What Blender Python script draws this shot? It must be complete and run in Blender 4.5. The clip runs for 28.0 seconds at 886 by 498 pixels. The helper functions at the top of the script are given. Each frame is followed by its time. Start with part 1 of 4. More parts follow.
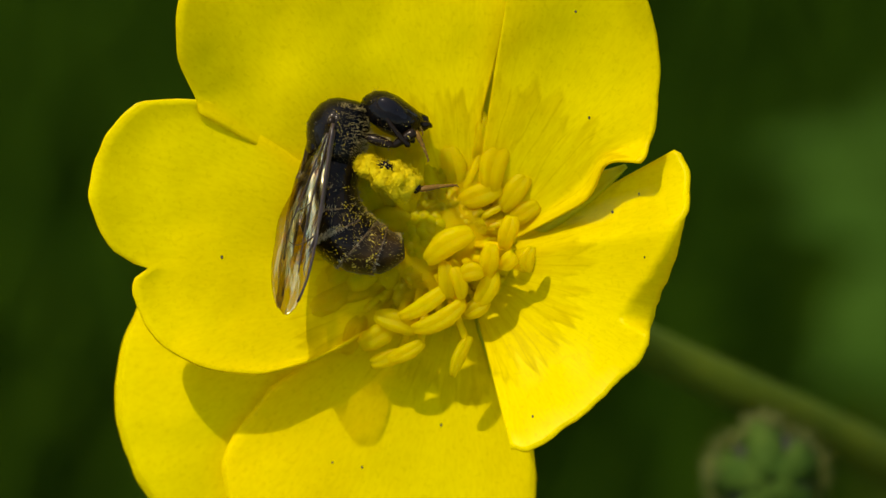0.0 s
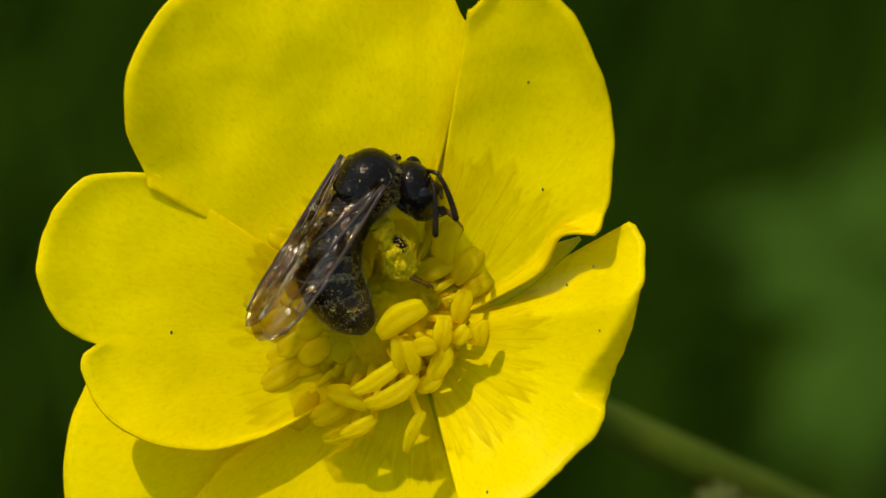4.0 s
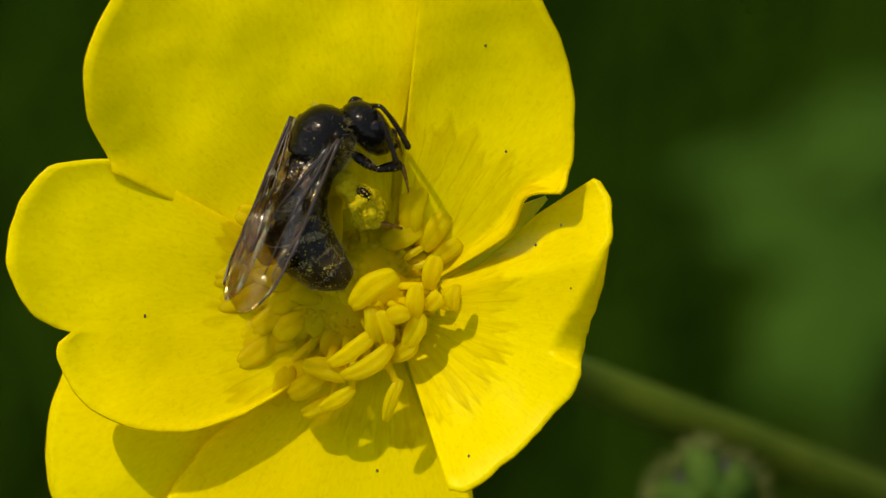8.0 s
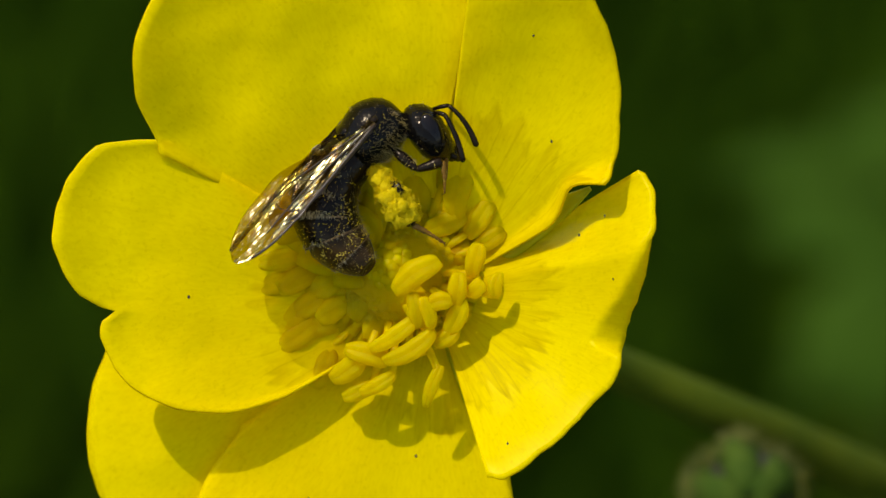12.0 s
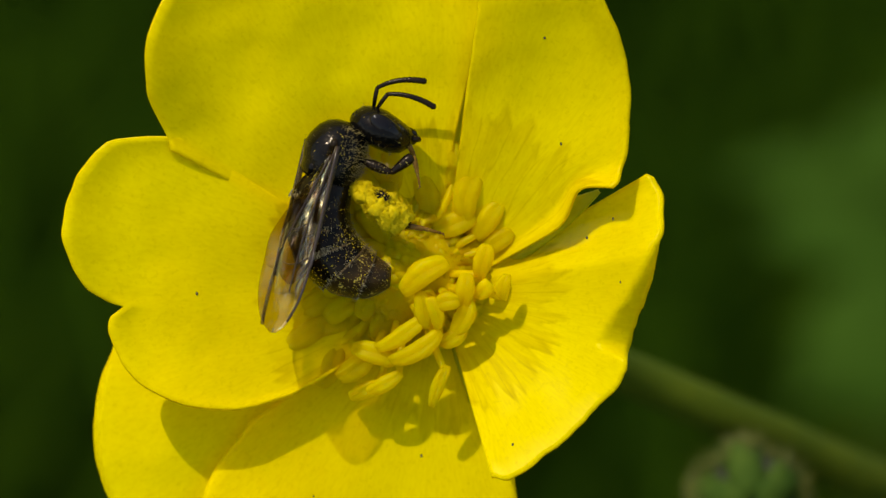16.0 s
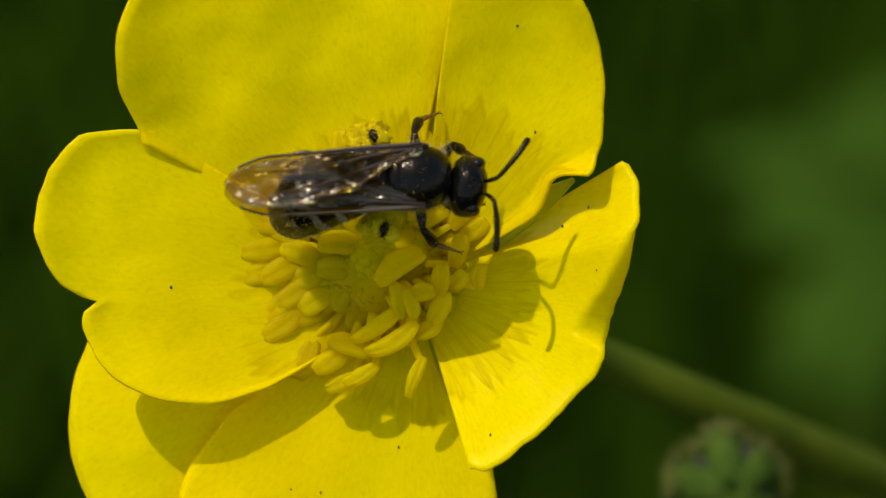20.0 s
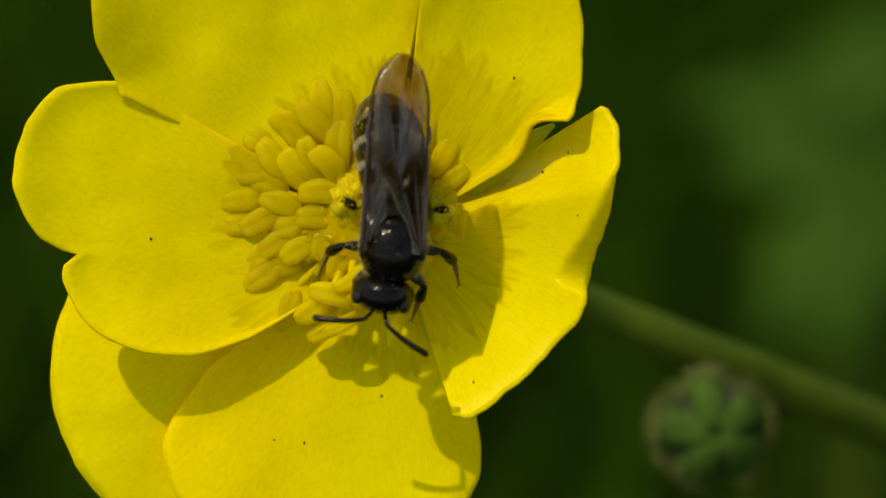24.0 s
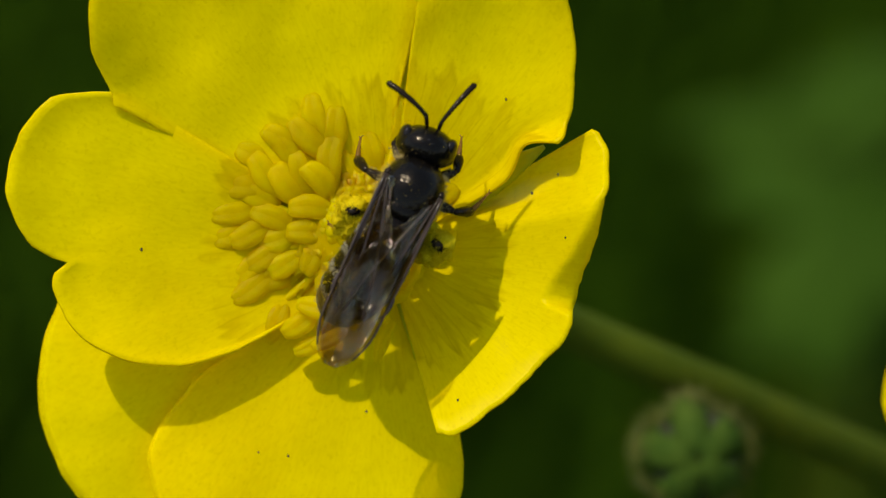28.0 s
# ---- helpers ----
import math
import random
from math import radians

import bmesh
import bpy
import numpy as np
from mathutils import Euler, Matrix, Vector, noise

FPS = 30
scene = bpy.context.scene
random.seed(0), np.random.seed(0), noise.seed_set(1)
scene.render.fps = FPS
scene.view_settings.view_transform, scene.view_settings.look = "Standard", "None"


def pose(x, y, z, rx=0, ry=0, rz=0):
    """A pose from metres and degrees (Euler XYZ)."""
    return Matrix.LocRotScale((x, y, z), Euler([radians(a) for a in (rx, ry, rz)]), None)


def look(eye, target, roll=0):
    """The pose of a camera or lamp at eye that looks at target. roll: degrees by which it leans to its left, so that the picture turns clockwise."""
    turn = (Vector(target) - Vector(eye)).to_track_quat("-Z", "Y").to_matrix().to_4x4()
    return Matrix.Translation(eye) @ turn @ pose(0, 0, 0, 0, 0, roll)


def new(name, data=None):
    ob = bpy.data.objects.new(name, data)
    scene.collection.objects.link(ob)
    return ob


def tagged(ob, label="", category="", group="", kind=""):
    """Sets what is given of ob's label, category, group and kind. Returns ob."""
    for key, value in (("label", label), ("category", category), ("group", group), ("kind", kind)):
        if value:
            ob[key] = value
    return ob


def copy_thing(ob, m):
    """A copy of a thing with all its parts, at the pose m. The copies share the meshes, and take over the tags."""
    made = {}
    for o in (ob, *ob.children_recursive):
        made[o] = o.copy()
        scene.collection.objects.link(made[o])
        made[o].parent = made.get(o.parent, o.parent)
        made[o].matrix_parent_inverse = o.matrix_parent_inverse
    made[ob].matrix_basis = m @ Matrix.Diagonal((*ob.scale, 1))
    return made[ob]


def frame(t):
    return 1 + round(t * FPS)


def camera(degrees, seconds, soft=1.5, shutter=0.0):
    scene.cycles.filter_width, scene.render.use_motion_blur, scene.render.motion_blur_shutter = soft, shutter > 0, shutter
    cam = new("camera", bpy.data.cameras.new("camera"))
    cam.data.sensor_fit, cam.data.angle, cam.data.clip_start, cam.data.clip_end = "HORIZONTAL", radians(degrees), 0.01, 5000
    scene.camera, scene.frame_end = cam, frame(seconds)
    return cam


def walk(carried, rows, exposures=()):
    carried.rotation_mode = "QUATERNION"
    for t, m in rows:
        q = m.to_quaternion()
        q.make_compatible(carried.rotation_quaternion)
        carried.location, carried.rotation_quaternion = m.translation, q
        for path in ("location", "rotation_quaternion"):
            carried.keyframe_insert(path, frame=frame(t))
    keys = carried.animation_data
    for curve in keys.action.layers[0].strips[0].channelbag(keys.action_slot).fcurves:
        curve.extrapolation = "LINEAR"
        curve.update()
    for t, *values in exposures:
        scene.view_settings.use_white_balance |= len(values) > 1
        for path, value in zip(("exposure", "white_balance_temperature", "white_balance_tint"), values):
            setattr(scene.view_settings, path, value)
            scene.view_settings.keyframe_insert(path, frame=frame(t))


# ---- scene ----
MM = 0.001
STEP = 0.02                      # the plan over the flower is drawn in steps of 0.02 mm
DIST = 137.64                    # from the lens to the plane of the flower's heart, mm
FOCUS = Vector((0.0, 0.0, 0.50))
U = Vector((1, 0, 0))
V = Vector((0, math.sqrt(0.5), math.sqrt(0.5)))
W = Vector((0, -math.sqrt(0.5), math.sqrt(0.5)))
PLAN = Matrix.Translation(FOCUS) @ Matrix((U, V, W)).transposed().to_4x4()


def spot(x, y, h=0.0):
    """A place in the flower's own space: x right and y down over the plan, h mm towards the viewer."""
    k = STEP * MM * (1 - h / DIST)
    return Vector(((x - 784) * k, (441 - y) * k, h * MM))


def aim(x, y, lean=0.0, nearer=0.0):
    return look(FOCUS + W * (DIST - nearer) * MM, PLAN @ spot(x, y), lean)


cam = camera(13, 28.0, soft=1.4)
cam.data.dof.use_dof = True
cam.data.dof.focus_distance = (DIST - 3.4) * MM
cam.data.dof.aperture_fstop = 46.0
walk(cam, [
    (0.0, aim(783.3, 440.3, 0.00, 0.09)),
    (0.5, aim(781.6, 431.6, -0.05, 0.17)),
    (1.0, aim(773.1, 419.2, -0.08, 0.37)),
    (1.5, aim(771.2, 403.3, -0.14, 0.61)),
    (2.0, aim(775.8, 382.4, -0.15, 0.90)),
    (2.5, aim(786.7, 361.4, -0.21, 1.09)),
    (3.0, aim(806.8, 342.1, -0.35, 1.32)),
    (3.5, aim(833.7, 323.0, -0.09, 1.49)),
    (4.0, aim(866.9, 311.2, 0.42, 1.68)),
    (4.5, aim(905.9, 343.7, 0.81, 1.72)),
    (6.5, aim(947.1, 390.2, -2.69, 0.68)),
    (7.0, aim(935.3, 356.3, -2.43, 1.01)),
    (7.5, aim(926.5, 362.2, -2.31, 1.43)),
    (8.0, aim(920.4, 371.5, -2.59, 1.29)),
    (8.5, aim(911.7, 379.9, -2.92, 1.00)),
    (9.0, aim(900.2, 385.9, -2.81, 0.88)),
    (9.5, aim(890.8, 390.7, -2.52, 0.86)),
    (10.0, aim(880.6, 394.1, -2.24, 0.63)),
    (10.5, aim(870.8, 394.6, -2.14, 0.53)),
    (11.0, aim(860.0, 394.0, -2.15, 0.45)),
    (11.5, aim(851.7, 392.0, -2.10, 0.66)),
    (12.0, aim(842.8, 389.5, -1.92, 0.69)),
    (12.5, aim(836.2, 387.5, -1.80, 0.73)),
    (14.5, aim(822.2, 386.9, -1.03, 0.77)),
    (15.0, aim(822.9, 387.4, -1.10, 0.55)),
    (15.5, aim(825.7, 386.6, -1.10, 0.36)),
    (16.0, aim(828.3, 388.0, -1.19, 0.28)),
    (16.5, aim(833.0, 389.4, -1.22, 0.30)),
    (17.0, aim(839.0, 390.8, -1.36, 0.32)),
    (17.5, aim(844.2, 392.6, -1.41, 0.33)),
    (18.0, aim(850.3, 395.0, -1.48, 0.57)),
    (18.5, aim(856.1, 396.8, -1.47, 0.78)),
    (19.0, aim(860.1, 401.1, -1.47, 0.89)),
    (19.5, aim(865.9, 403.3, -1.50, 0.91)),
    (20.0, aim(871.7, 406.7, -1.55, 0.98)),
    (20.5, aim(877.9, 409.5, -1.65, 1.06)),
    (21.0, aim(881.5, 413.3, -1.71, 1.11)),
    (21.5, aim(885.8, 419.2, -1.76, 1.14)),
    (23.5, aim(899.3, 483.6, -2.10, 1.48)),
    (24.0, aim(901.2, 500.3, -2.13, 1.42)),
    (24.5, aim(906.3, 510.6, -2.13, 1.17)),
    (25.0, aim(909.9, 518.5, -2.13, 1.08)),
    (25.5, aim(912.5, 519.1, -2.05, 0.82)),
    (26.0, aim(916.9, 515.1, -1.89, 0.67)),
    (26.5, aim(918.2, 505.6, -1.55, 0.53)),
    (27.0, aim(919.2, 491.4, -1.11, 0.52)),
    (27.5, aim(920.7, 479.8, -0.66, 0.47)),
    (28.0, aim(923.2, 469.1, -0.45, 0.45)),
], exposures=[(0.0, 1.15, 7550, 9), (2.0, 1.16, 7550, 9), (4.0, 1.08, 7550, 9), (12.0, 1.07, 7550, 9), (16.0, 1.03, 7550, 9), (20.0, 1.04, 7550, 9), (24.0, 0.98, 7550, 7), (28.0, 0.98, 7550, 7)])

# ---- light ----
world = bpy.data.worlds.new("sky")
scene.world = world
world.use_nodes = True
wn = world.node_tree.nodes
sky = wn.new("ShaderNodeTexSky")
sky.sky_type = 'NISHITA'
sky.sun_disc = False
TO_SUN = (U * -0.55 + V * 1.1 + W * 1.0).normalized()
sky.sun_elevation = math.asin(TO_SUN.z)
sky.sun_rotation = math.atan2(TO_SUN.x, TO_SUN.y)
world.node_tree.links.new(sky.outputs[0], wn["Background"].inputs[0])
wn["Background"].inputs[1].default_value = 0.122
sun_data = bpy.data.lights.new("sun", 'SUN')
sun_data.energy = 1.64
sun_data.angle = radians(1.0)
sun_data.color = (1.0, 0.96, 0.88)
sun = new("sun", sun_data)
sun.matrix_world = look(FOCUS + TO_SUN * 2, FOCUS)


# ---- materials ----
def material(name):
    m = bpy.data.materials.new(name)
    m.use_nodes = True
    t = m.node_tree
    return m, t.nodes, t.links, t.nodes["Principled BSDF"]


def ramp(nodes, links, src, stops):
    r = nodes.new("ShaderNodeValToRGB")
    while len(r.color_ramp.elements) < len(stops):
        r.color_ramp.elements.new(0.5)
    for e, (p, c) in zip(r.color_ramp.elements, stops):
        e.position, e.color = p, (*c, 1)
    links.new(src, r.inputs[0])
    return r.outputs[0]


def noise_node(nodes, links, scale, detail=3.0, vector=None, kind="Object"):
    n = nodes.new("ShaderNodeTexNoise")
    n.inputs["Scale"].default_value, n.inputs["Detail"].default_value = scale, detail
    if vector is None:
        vector = nodes.new("ShaderNodeTexCoord").outputs[kind]
    links.new(vector, n.inputs["Vector"])
    return n.outputs["Fac"]


def math_node(nodes, links, op, a, b, c=None):
    n = nodes.new("ShaderNodeMath")
    n.operation = op
    for i, v in enumerate((a, b, c)):
        if v is None:
            continue
        if isinstance(v, (int, float)):
            n.inputs[i].default_value = v
        else:
            links.new(v, n.inputs[i])
    return n.outputs[0]


def mix_node(nodes, links, fac, a, b, blend="MIX"):
    n = nodes.new("ShaderNodeMix")
    n.data_type, n.blend_type = 'RGBA', blend
    for socket, v in ((n.inputs[0], fac), (n.inputs[6], a), (n.inputs[7], b)):
        if isinstance(v, (int, float)):
            socket.default_value = v
        elif isinstance(v, tuple):
            socket.default_value = (*v, 1)
        else:
            links.new(v, socket)
    return n.outputs[2]


def bumped(nodes, links, bsdf, src, distance, strength=0.5):
    b = nodes.new("ShaderNodeBump")
    b.inputs["Distance"].default_value, b.inputs["Strength"].default_value = distance, strength
    links.new(src, b.inputs["Height"])
    links.new(b.outputs[0], bsdf.inputs["Normal"])


def grainy(name, c1, c2, scale, rough=0.5, bump=0.0, translucent=0.0, coat=0.0, spec=0.5, depth=0.0):
    m, n, l, p = material(name)
    if depth:
        p.inputs["Subsurface Weight"].default_value = 0.9
        p.inputs["Subsurface Radius"].default_value = (1.0, 0.8, 0.1)
        p.inputs["Subsurface Scale"].default_value = depth
    f = noise_node(n, l, scale)
    col = ramp(n, l, f, [(0.3, c1), (0.7, c2)])
    l.new(col, p.inputs["Base Color"])
    p.inputs["Roughness"].default_value = rough
    p.inputs["Coat Weight"].default_value = coat
    p.inputs["Specular IOR Level"].default_value = spec
    if bump:
        bumped(n, l, p, noise_node(n, l, scale * 3), bump, 0.6)
    if translucent:
        tr, mx = n.new("ShaderNodeBsdfTranslucent"), n.new("ShaderNodeMixShader")
        l.new(col, tr.inputs[0])
        mx.inputs[0].default_value = translucent
        l.new(p.outputs[0], mx.inputs[1])
        l.new(tr.outputs[0], mx.inputs[2])
        l.new(mx.outputs[0], n["Material Output"].inputs[0])
    return m


def petal_material():
    """Glossy yellow petal skin; the matte base zone carries fine veins and ends in a toothed line with brownish blotches."""
    m, n, l, p = material("petal_yellow")
    uv = n.new("ShaderNodeTexCoord").outputs["UV"]
    sep = n.new("ShaderNodeSeparateXYZ")
    l.new(uv, sep.inputs[0])
    across, along = sep.outputs[0], sep.outputs[1]
    comb = n.new("ShaderNodeCombineXYZ")
    l.new(math_node(n, l, 'MULTIPLY', across, 1.6), comb.inputs[0])
    l.new(math_node(n, l, 'MULTIPLY', along, 0.06), comb.inputs[1])
    teeth = noise_node(n, l, 9.0, 1.6, comb.outputs[0])
    edge = math_node(n, l, 'MULTIPLY_ADD', teeth, 3.2, along)
    zone = n.new("ShaderNodeMapRange")
    zone.interpolation_type = 'SMOOTHSTEP'
    zone.inputs[1].default_value, zone.inputs[2].default_value = 6.05, 6.6
    l.new(edge, zone.inputs[0])
    veins = noise_node(n, l, 13.0, 1.0, comb.outputs[0])
    vein = ramp(n, l, veins, [(0.40, (0.0, 0.0, 0.0)), (0.56, (1, 1, 1))])
    # two sizes of uneven yellow over the whole petal
    broad = noise_node(n, l, 190.0, 3.0)
    outer = ramp(n, l, broad, [(0.25, (0.775, 0.595, 0.0)), (0.5, (0.85, 0.672, 0.0)), (0.75, (0.895, 0.728, 0.0))])
    inner = mix_node(n, l, vein, (0.77, 0.590, 0.0), (0.83, 0.660, 0.0))
    col = mix_node(n, l, zone.outputs[0], inner, outer)
    # brownish blotches along the toothed line
    band = n.new("ShaderNodeValToRGB")
    ramp_stops = [(0.0, 0.0), (0.45, 0.25), (0.80, 1.0), (0.97, 0.0)]
    while len(band.color_ramp.elements) < len(ramp_stops):
        band.color_ramp.elements.new(0.5)
    for e, (at, v) in zip(band.color_ramp.elements, ramp_stops):
        e.position, e.color = at, (v, v, v, 1)
    reach = n.new("ShaderNodeMapRange")
    reach.inputs[1].default_value, reach.inputs[2].default_value = 4.6, 6.5
    l.new(edge, reach.inputs[0])
    l.new(reach.outputs[0], band.inputs[0])
    blotch = ramp(n, l, noise_node(n, l, 6.0, 1.0, comb.outputs[0]), [(0.42, (0, 0, 0)), (0.62, (1, 1, 1))])
    col = mix_node(n, l, math_node(n, l, 'MULTIPLY', math_node(n, l, 'MULTIPLY', band.outputs[0], blotch), 0.56), col, (0.50, 0.34, 0.0))
    streak = ramp(n, l, noise_node(n, l, 46.0, 3.0, comb.outputs[0]), [(0.3, (0.84, 0.80, 0.8)), (0.62, (1, 1, 1))])
    col = mix_node(n, l, 0.5, col, streak, "MULTIPLY")
    # fine crumbs of shine and dull dots
    dots = ramp(n, l, noise_node(n, l, 5200.0, 1.0), [(0.30, (0.80, 0.76, 0.7)), (0.40, (1, 1, 1))])
    col = mix_node(n, l, 0.35, col, dots, "MULTIPLY")
    wander = math_node(n, l, 'MULTIPLY_ADD', noise_node(n, l, 3.0, 2.0, comb.outputs[0]), 0.34, across)
    line = math_node(n, l, 'ABSOLUTE', math_node(n, l, 'SINE', math_node(n, l, 'MULTIPLY', wander, 24.0), 0.0), 0.0)
    thread = ramp(n, l, line, [(0.0, (0.74, 0.66, 0.6)), (0.22, (1, 1, 1))])
    threads = math_node(n, l, 'MULTIPLY_ADD', zone.outputs[0], -0.45, 0.55)
    col = mix_node(n, l, threads, col, thread, "MULTIPLY")
    l.new(col, p.inputs["Base Color"])
    l.new(math_node(n, l, 'MULTIPLY_ADD', zone.outputs[0], -0.16, 0.58), p.inputs["Roughness"])
    p.inputs["Specular IOR Level"].default_value = 0.25
    p.inputs["Specular Tint"].default_value = (1.0, 0.85, 0.35, 1)
    h = math_node(n, l, 'ADD', noise_node(n, l, 300.0, 3.0), math_node(n, l, 'MULTIPLY', veins, 0.7))
    h = math_node(n, l, 'MULTIPLY_ADD', noise_node(n, l, 60.0, 2.0, comb.outputs[0]), 0.35, h)
    bumped(n, l, p, h, 0.00012, 0.12)
    tr, mx = n.new("ShaderNodeBsdfTranslucent"), n.new("ShaderNodeMixShader")
    l.new(mix_node(n, l, 0.6, col, (0.95, 0.65, 0.0)), tr.inputs[0])
    mx.inputs[0].default_value = 0.38
    l.new(p.outputs[0], mx.inputs[1])
    l.new(tr.outputs[0], mx.inputs[2])
    l.new(mx.outputs[0], n["Material Output"].inputs[0])
    return m


def wing_material():
    """Thin smoky amber film, wrinkled lengthwise, with a silvery rainbow sheen put into the gloss colour."""
    m, n, l, p = material("wing_film")
    mp = n.new("ShaderNodeMapping")
    mp.inputs["Scale"].default_value = (0.42, 1.0, 1.0)
    l.new(n.new("ShaderNodeTexCoord").outputs["Object"], mp.inputs[0])
    f = noise_node(n, l, 1500.0, 3.0, mp.outputs[0])
    clear, mx = n.new("ShaderNodeBsdfTransparent"), n.new("ShaderNodeMixShader")
    l.new(ramp(n, l, f, [(0.3, (0.74, 0.67, 0.40)), (0.7, (0.88, 0.815, 0.56))]), clear.inputs[0])
    l.new(ramp(n, l, f, [(0.3, (0.04, 0.022, 0.009)), (0.7, (0.10, 0.06, 0.025))]), p.inputs["Base Color"])
    p.inputs["Roughness"].default_value = 0.25
    p.inputs["Specular IOR Level"].default_value = 0.4
    wrinkle = math_node(n, l, 'MULTIPLY_ADD', noise_node(n, l, 5500.0, 1.0, mp.outputs[0]), 0.22, noise_node(n, l, 2600.0, 1.5, mp.outputs[0]))
    bumped(n, l, p, wrinkle, 0.00028, 1.0)
    gloss, top = n.new("ShaderNodeBsdfGlossy"), n.new("ShaderNodeMixShader")
    gloss.inputs["Roughness"].default_value = 0.24
    # pink, white and blue noise stands in for the film's rainbow reflections
    l.new(ramp(n, l, noise_node(n, l, 1600.0, 2.0), [(0.35, (1.0, 0.74, 0.80)), (0.5, (1, 1, 1)), (0.65, (0.78, 0.88, 1.0))]), gloss.inputs[0])
    l.new(p.inputs["Normal"].links[0].from_socket, gloss.inputs["Normal"])
    fr = n.new("ShaderNodeFresnel")
    fr.inputs[0].default_value = 1.55
    mx.inputs[0].default_value = 0.035
    l.new(clear.outputs[0], mx.inputs[1])
    l.new(p.outputs[0], mx.inputs[2])
    # glints painted in: noise patches decide where the gloss is strong
    patches = ramp(n, l, noise_node(n, l, 1500.0, 1.0, mp.outputs[0]), [(0.42, (0.03, 0.03, 0.03)), (0.58, (1, 1, 1))])
    l.new(math_node(n, l, 'MULTIPLY', math_node(n, l, 'MULTIPLY_ADD', fr.outputs[0], 0.65, 0.0), patches), top.inputs[0])
    l.new(mx.outputs[0], top.inputs[1])
    l.new(gloss.outputs[0], top.inputs[2])
    l.new(top.outputs[0], n["Material Output"].inputs[0])
    return m


def pollen_coated(name, skin1, skin2, amount, rough, spec=0.4, grain=11000.0, depth=0.000022):
    """Dark insect skin, finely pitted, dusted with yellow pollen grains."""
    m, n, l, p = material(name)
    base = ramp(n, l, noise_node(n, l, 1800.0), [(0.3, skin1), (0.7, skin2)])
    # dust gathers in drifts, in single grains within them
    drift = math_node(n, l, 'MULTIPLY_ADD', noise_node(n, l, 2200.0, 2.0), 0.5, math_node(n, l, 'MULTIPLY', noise_node(n, l, 15000.0, 1.0), 0.75))
    dust = ramp(n, l, drift, [(0.87 - amount, (0, 0, 0)), (0.92 - amount, (0.85, 0.85, 0.85))])
    l.new(mix_node(n, l, dust, base, (0.66, 0.50, 0.09)), p.inputs["Base Color"])
    l.new(math_node(n, l, 'MULTIPLY_ADD', dust, 0.5, rough), p.inputs["Roughness"])
    p.inputs["Specular IOR Level"].default_value = spec
    p.inputs["Specular Tint"].default_value = (1.0, 0.88, 0.74, 1)
    pits = n.new("ShaderNodeTexVoronoi")
    pits.inputs["Scale"].default_value = grain
    l.new(n.new("ShaderNodeTexCoord").outputs["Object"], pits.inputs["Vector"])
    bumped(n, l, p, math_node(n, l, 'ADD', pits.outputs["Distance"], noise_node(n, l, 5000.0, 2.0)), depth, 0.45)
    return m


def underside_material():
    """The thin clear skin on a petal's back, which lets most of the light through."""
    m, n, l, p = material("petal_underside")
    clear, tr, mx = n.new("ShaderNodeBsdfTransparent"), n.new("ShaderNodeBsdfTranslucent"), n.new("ShaderNodeMixShader")
    col = ramp(n, l, noise_node(n, l, 240.0), [(0.3, (0.95, 0.80, 0.12)), (0.7, (0.99, 0.87, 0.20))])
    l.new(col, clear.inputs[0])
    l.new(col, tr.inputs[0])
    mx.inputs[0].default_value = 0.25
    l.new(clear.outputs[0], mx.inputs[1])
    l.new(tr.outputs[0], mx.inputs[2])
    l.new(mx.outputs[0], n["Material Output"].inputs[0])
    return m


PETAL = petal_material()
PETAL_BACK = underside_material()
ANTHER = grainy("anther_yellow", (0.84, 0.665, 0.002), (0.91, 0.735, 0.006), 2500, 0.55, 0.00003, 0.62, 0, 0.15, 0.0010)
FILAMENT = grainy("filament_yellow", (0.88, 0.69, 0.003), (0.93, 0.75, 0.006), 1500, 0.45, 0.00003, 0.6, 0, 0.2, 0.0006)
def varied(mat, low):
    """Lets every piece differ a little in brightness."""
    n, l = mat.node_tree.nodes, mat.node_tree.links
    dim = ramp(n, l, n.new("ShaderNodeObjectInfo").outputs["Random"], [(0.0, low), (1.0, (1, 1, 1))])
    for socket in [lk.to_socket for lk in l if lk.from_node.type == 'VALTORGB' and lk.to_node.type in ('BSDF_PRINCIPLED', 'BSDF_TRANSLUCENT')]:
        l.new(mix_node(n, l, 1.0, socket.links[0].from_socket, dim, "MULTIPLY"), socket)


varied(ANTHER, (0.88, 0.85, 0.8))
CARPEL = grainy("carpel_green", (0.80, 0.67, 0.003), (0.88, 0.74, 0.006), 2200, 0.5, 0.00003, 0.6, 0, 0.2, 0.0007)
GREEN = grainy("sepal_green", (0.46, 0.47, 0.010), (0.60, 0.58, 0.016), 700, 0.6, 0.00004, 0.5, 0, 0.2)
STALK = grainy("stalk_green", (0.040, 0.064, 0.002), (0.066, 0.090, 0.004), 500, 0.8, 0.00005, 0.05, 0, 0.1)
BUD = grainy("bud_green", (0.021, 0.052, 0.004), (0.047, 0.081, 0.008), 900, 0.8, 0.0001, 0.05, 0, 0.1)
BUD_DARK = grainy("bud_dark", (0.010, 0.012, 0.003), (0.03, 0.022, 0.006), 900, 0.7)
HAIR_PALE = grainy("pale_hair", (0.065, 0.080, 0.002), (0.11, 0.115, 0.004), 900, 0.6)
SPECK = grainy("black_speck", (0.015, 0.012, 0.008), (0.05, 0.03, 0.01), 4000, 0.7)
SKIN = pollen_coated("black_shell", (0.0022, 0.0020, 0.0019), (0.005, 0.0042, 0.0035), 0.02, 0.14, 0.15)
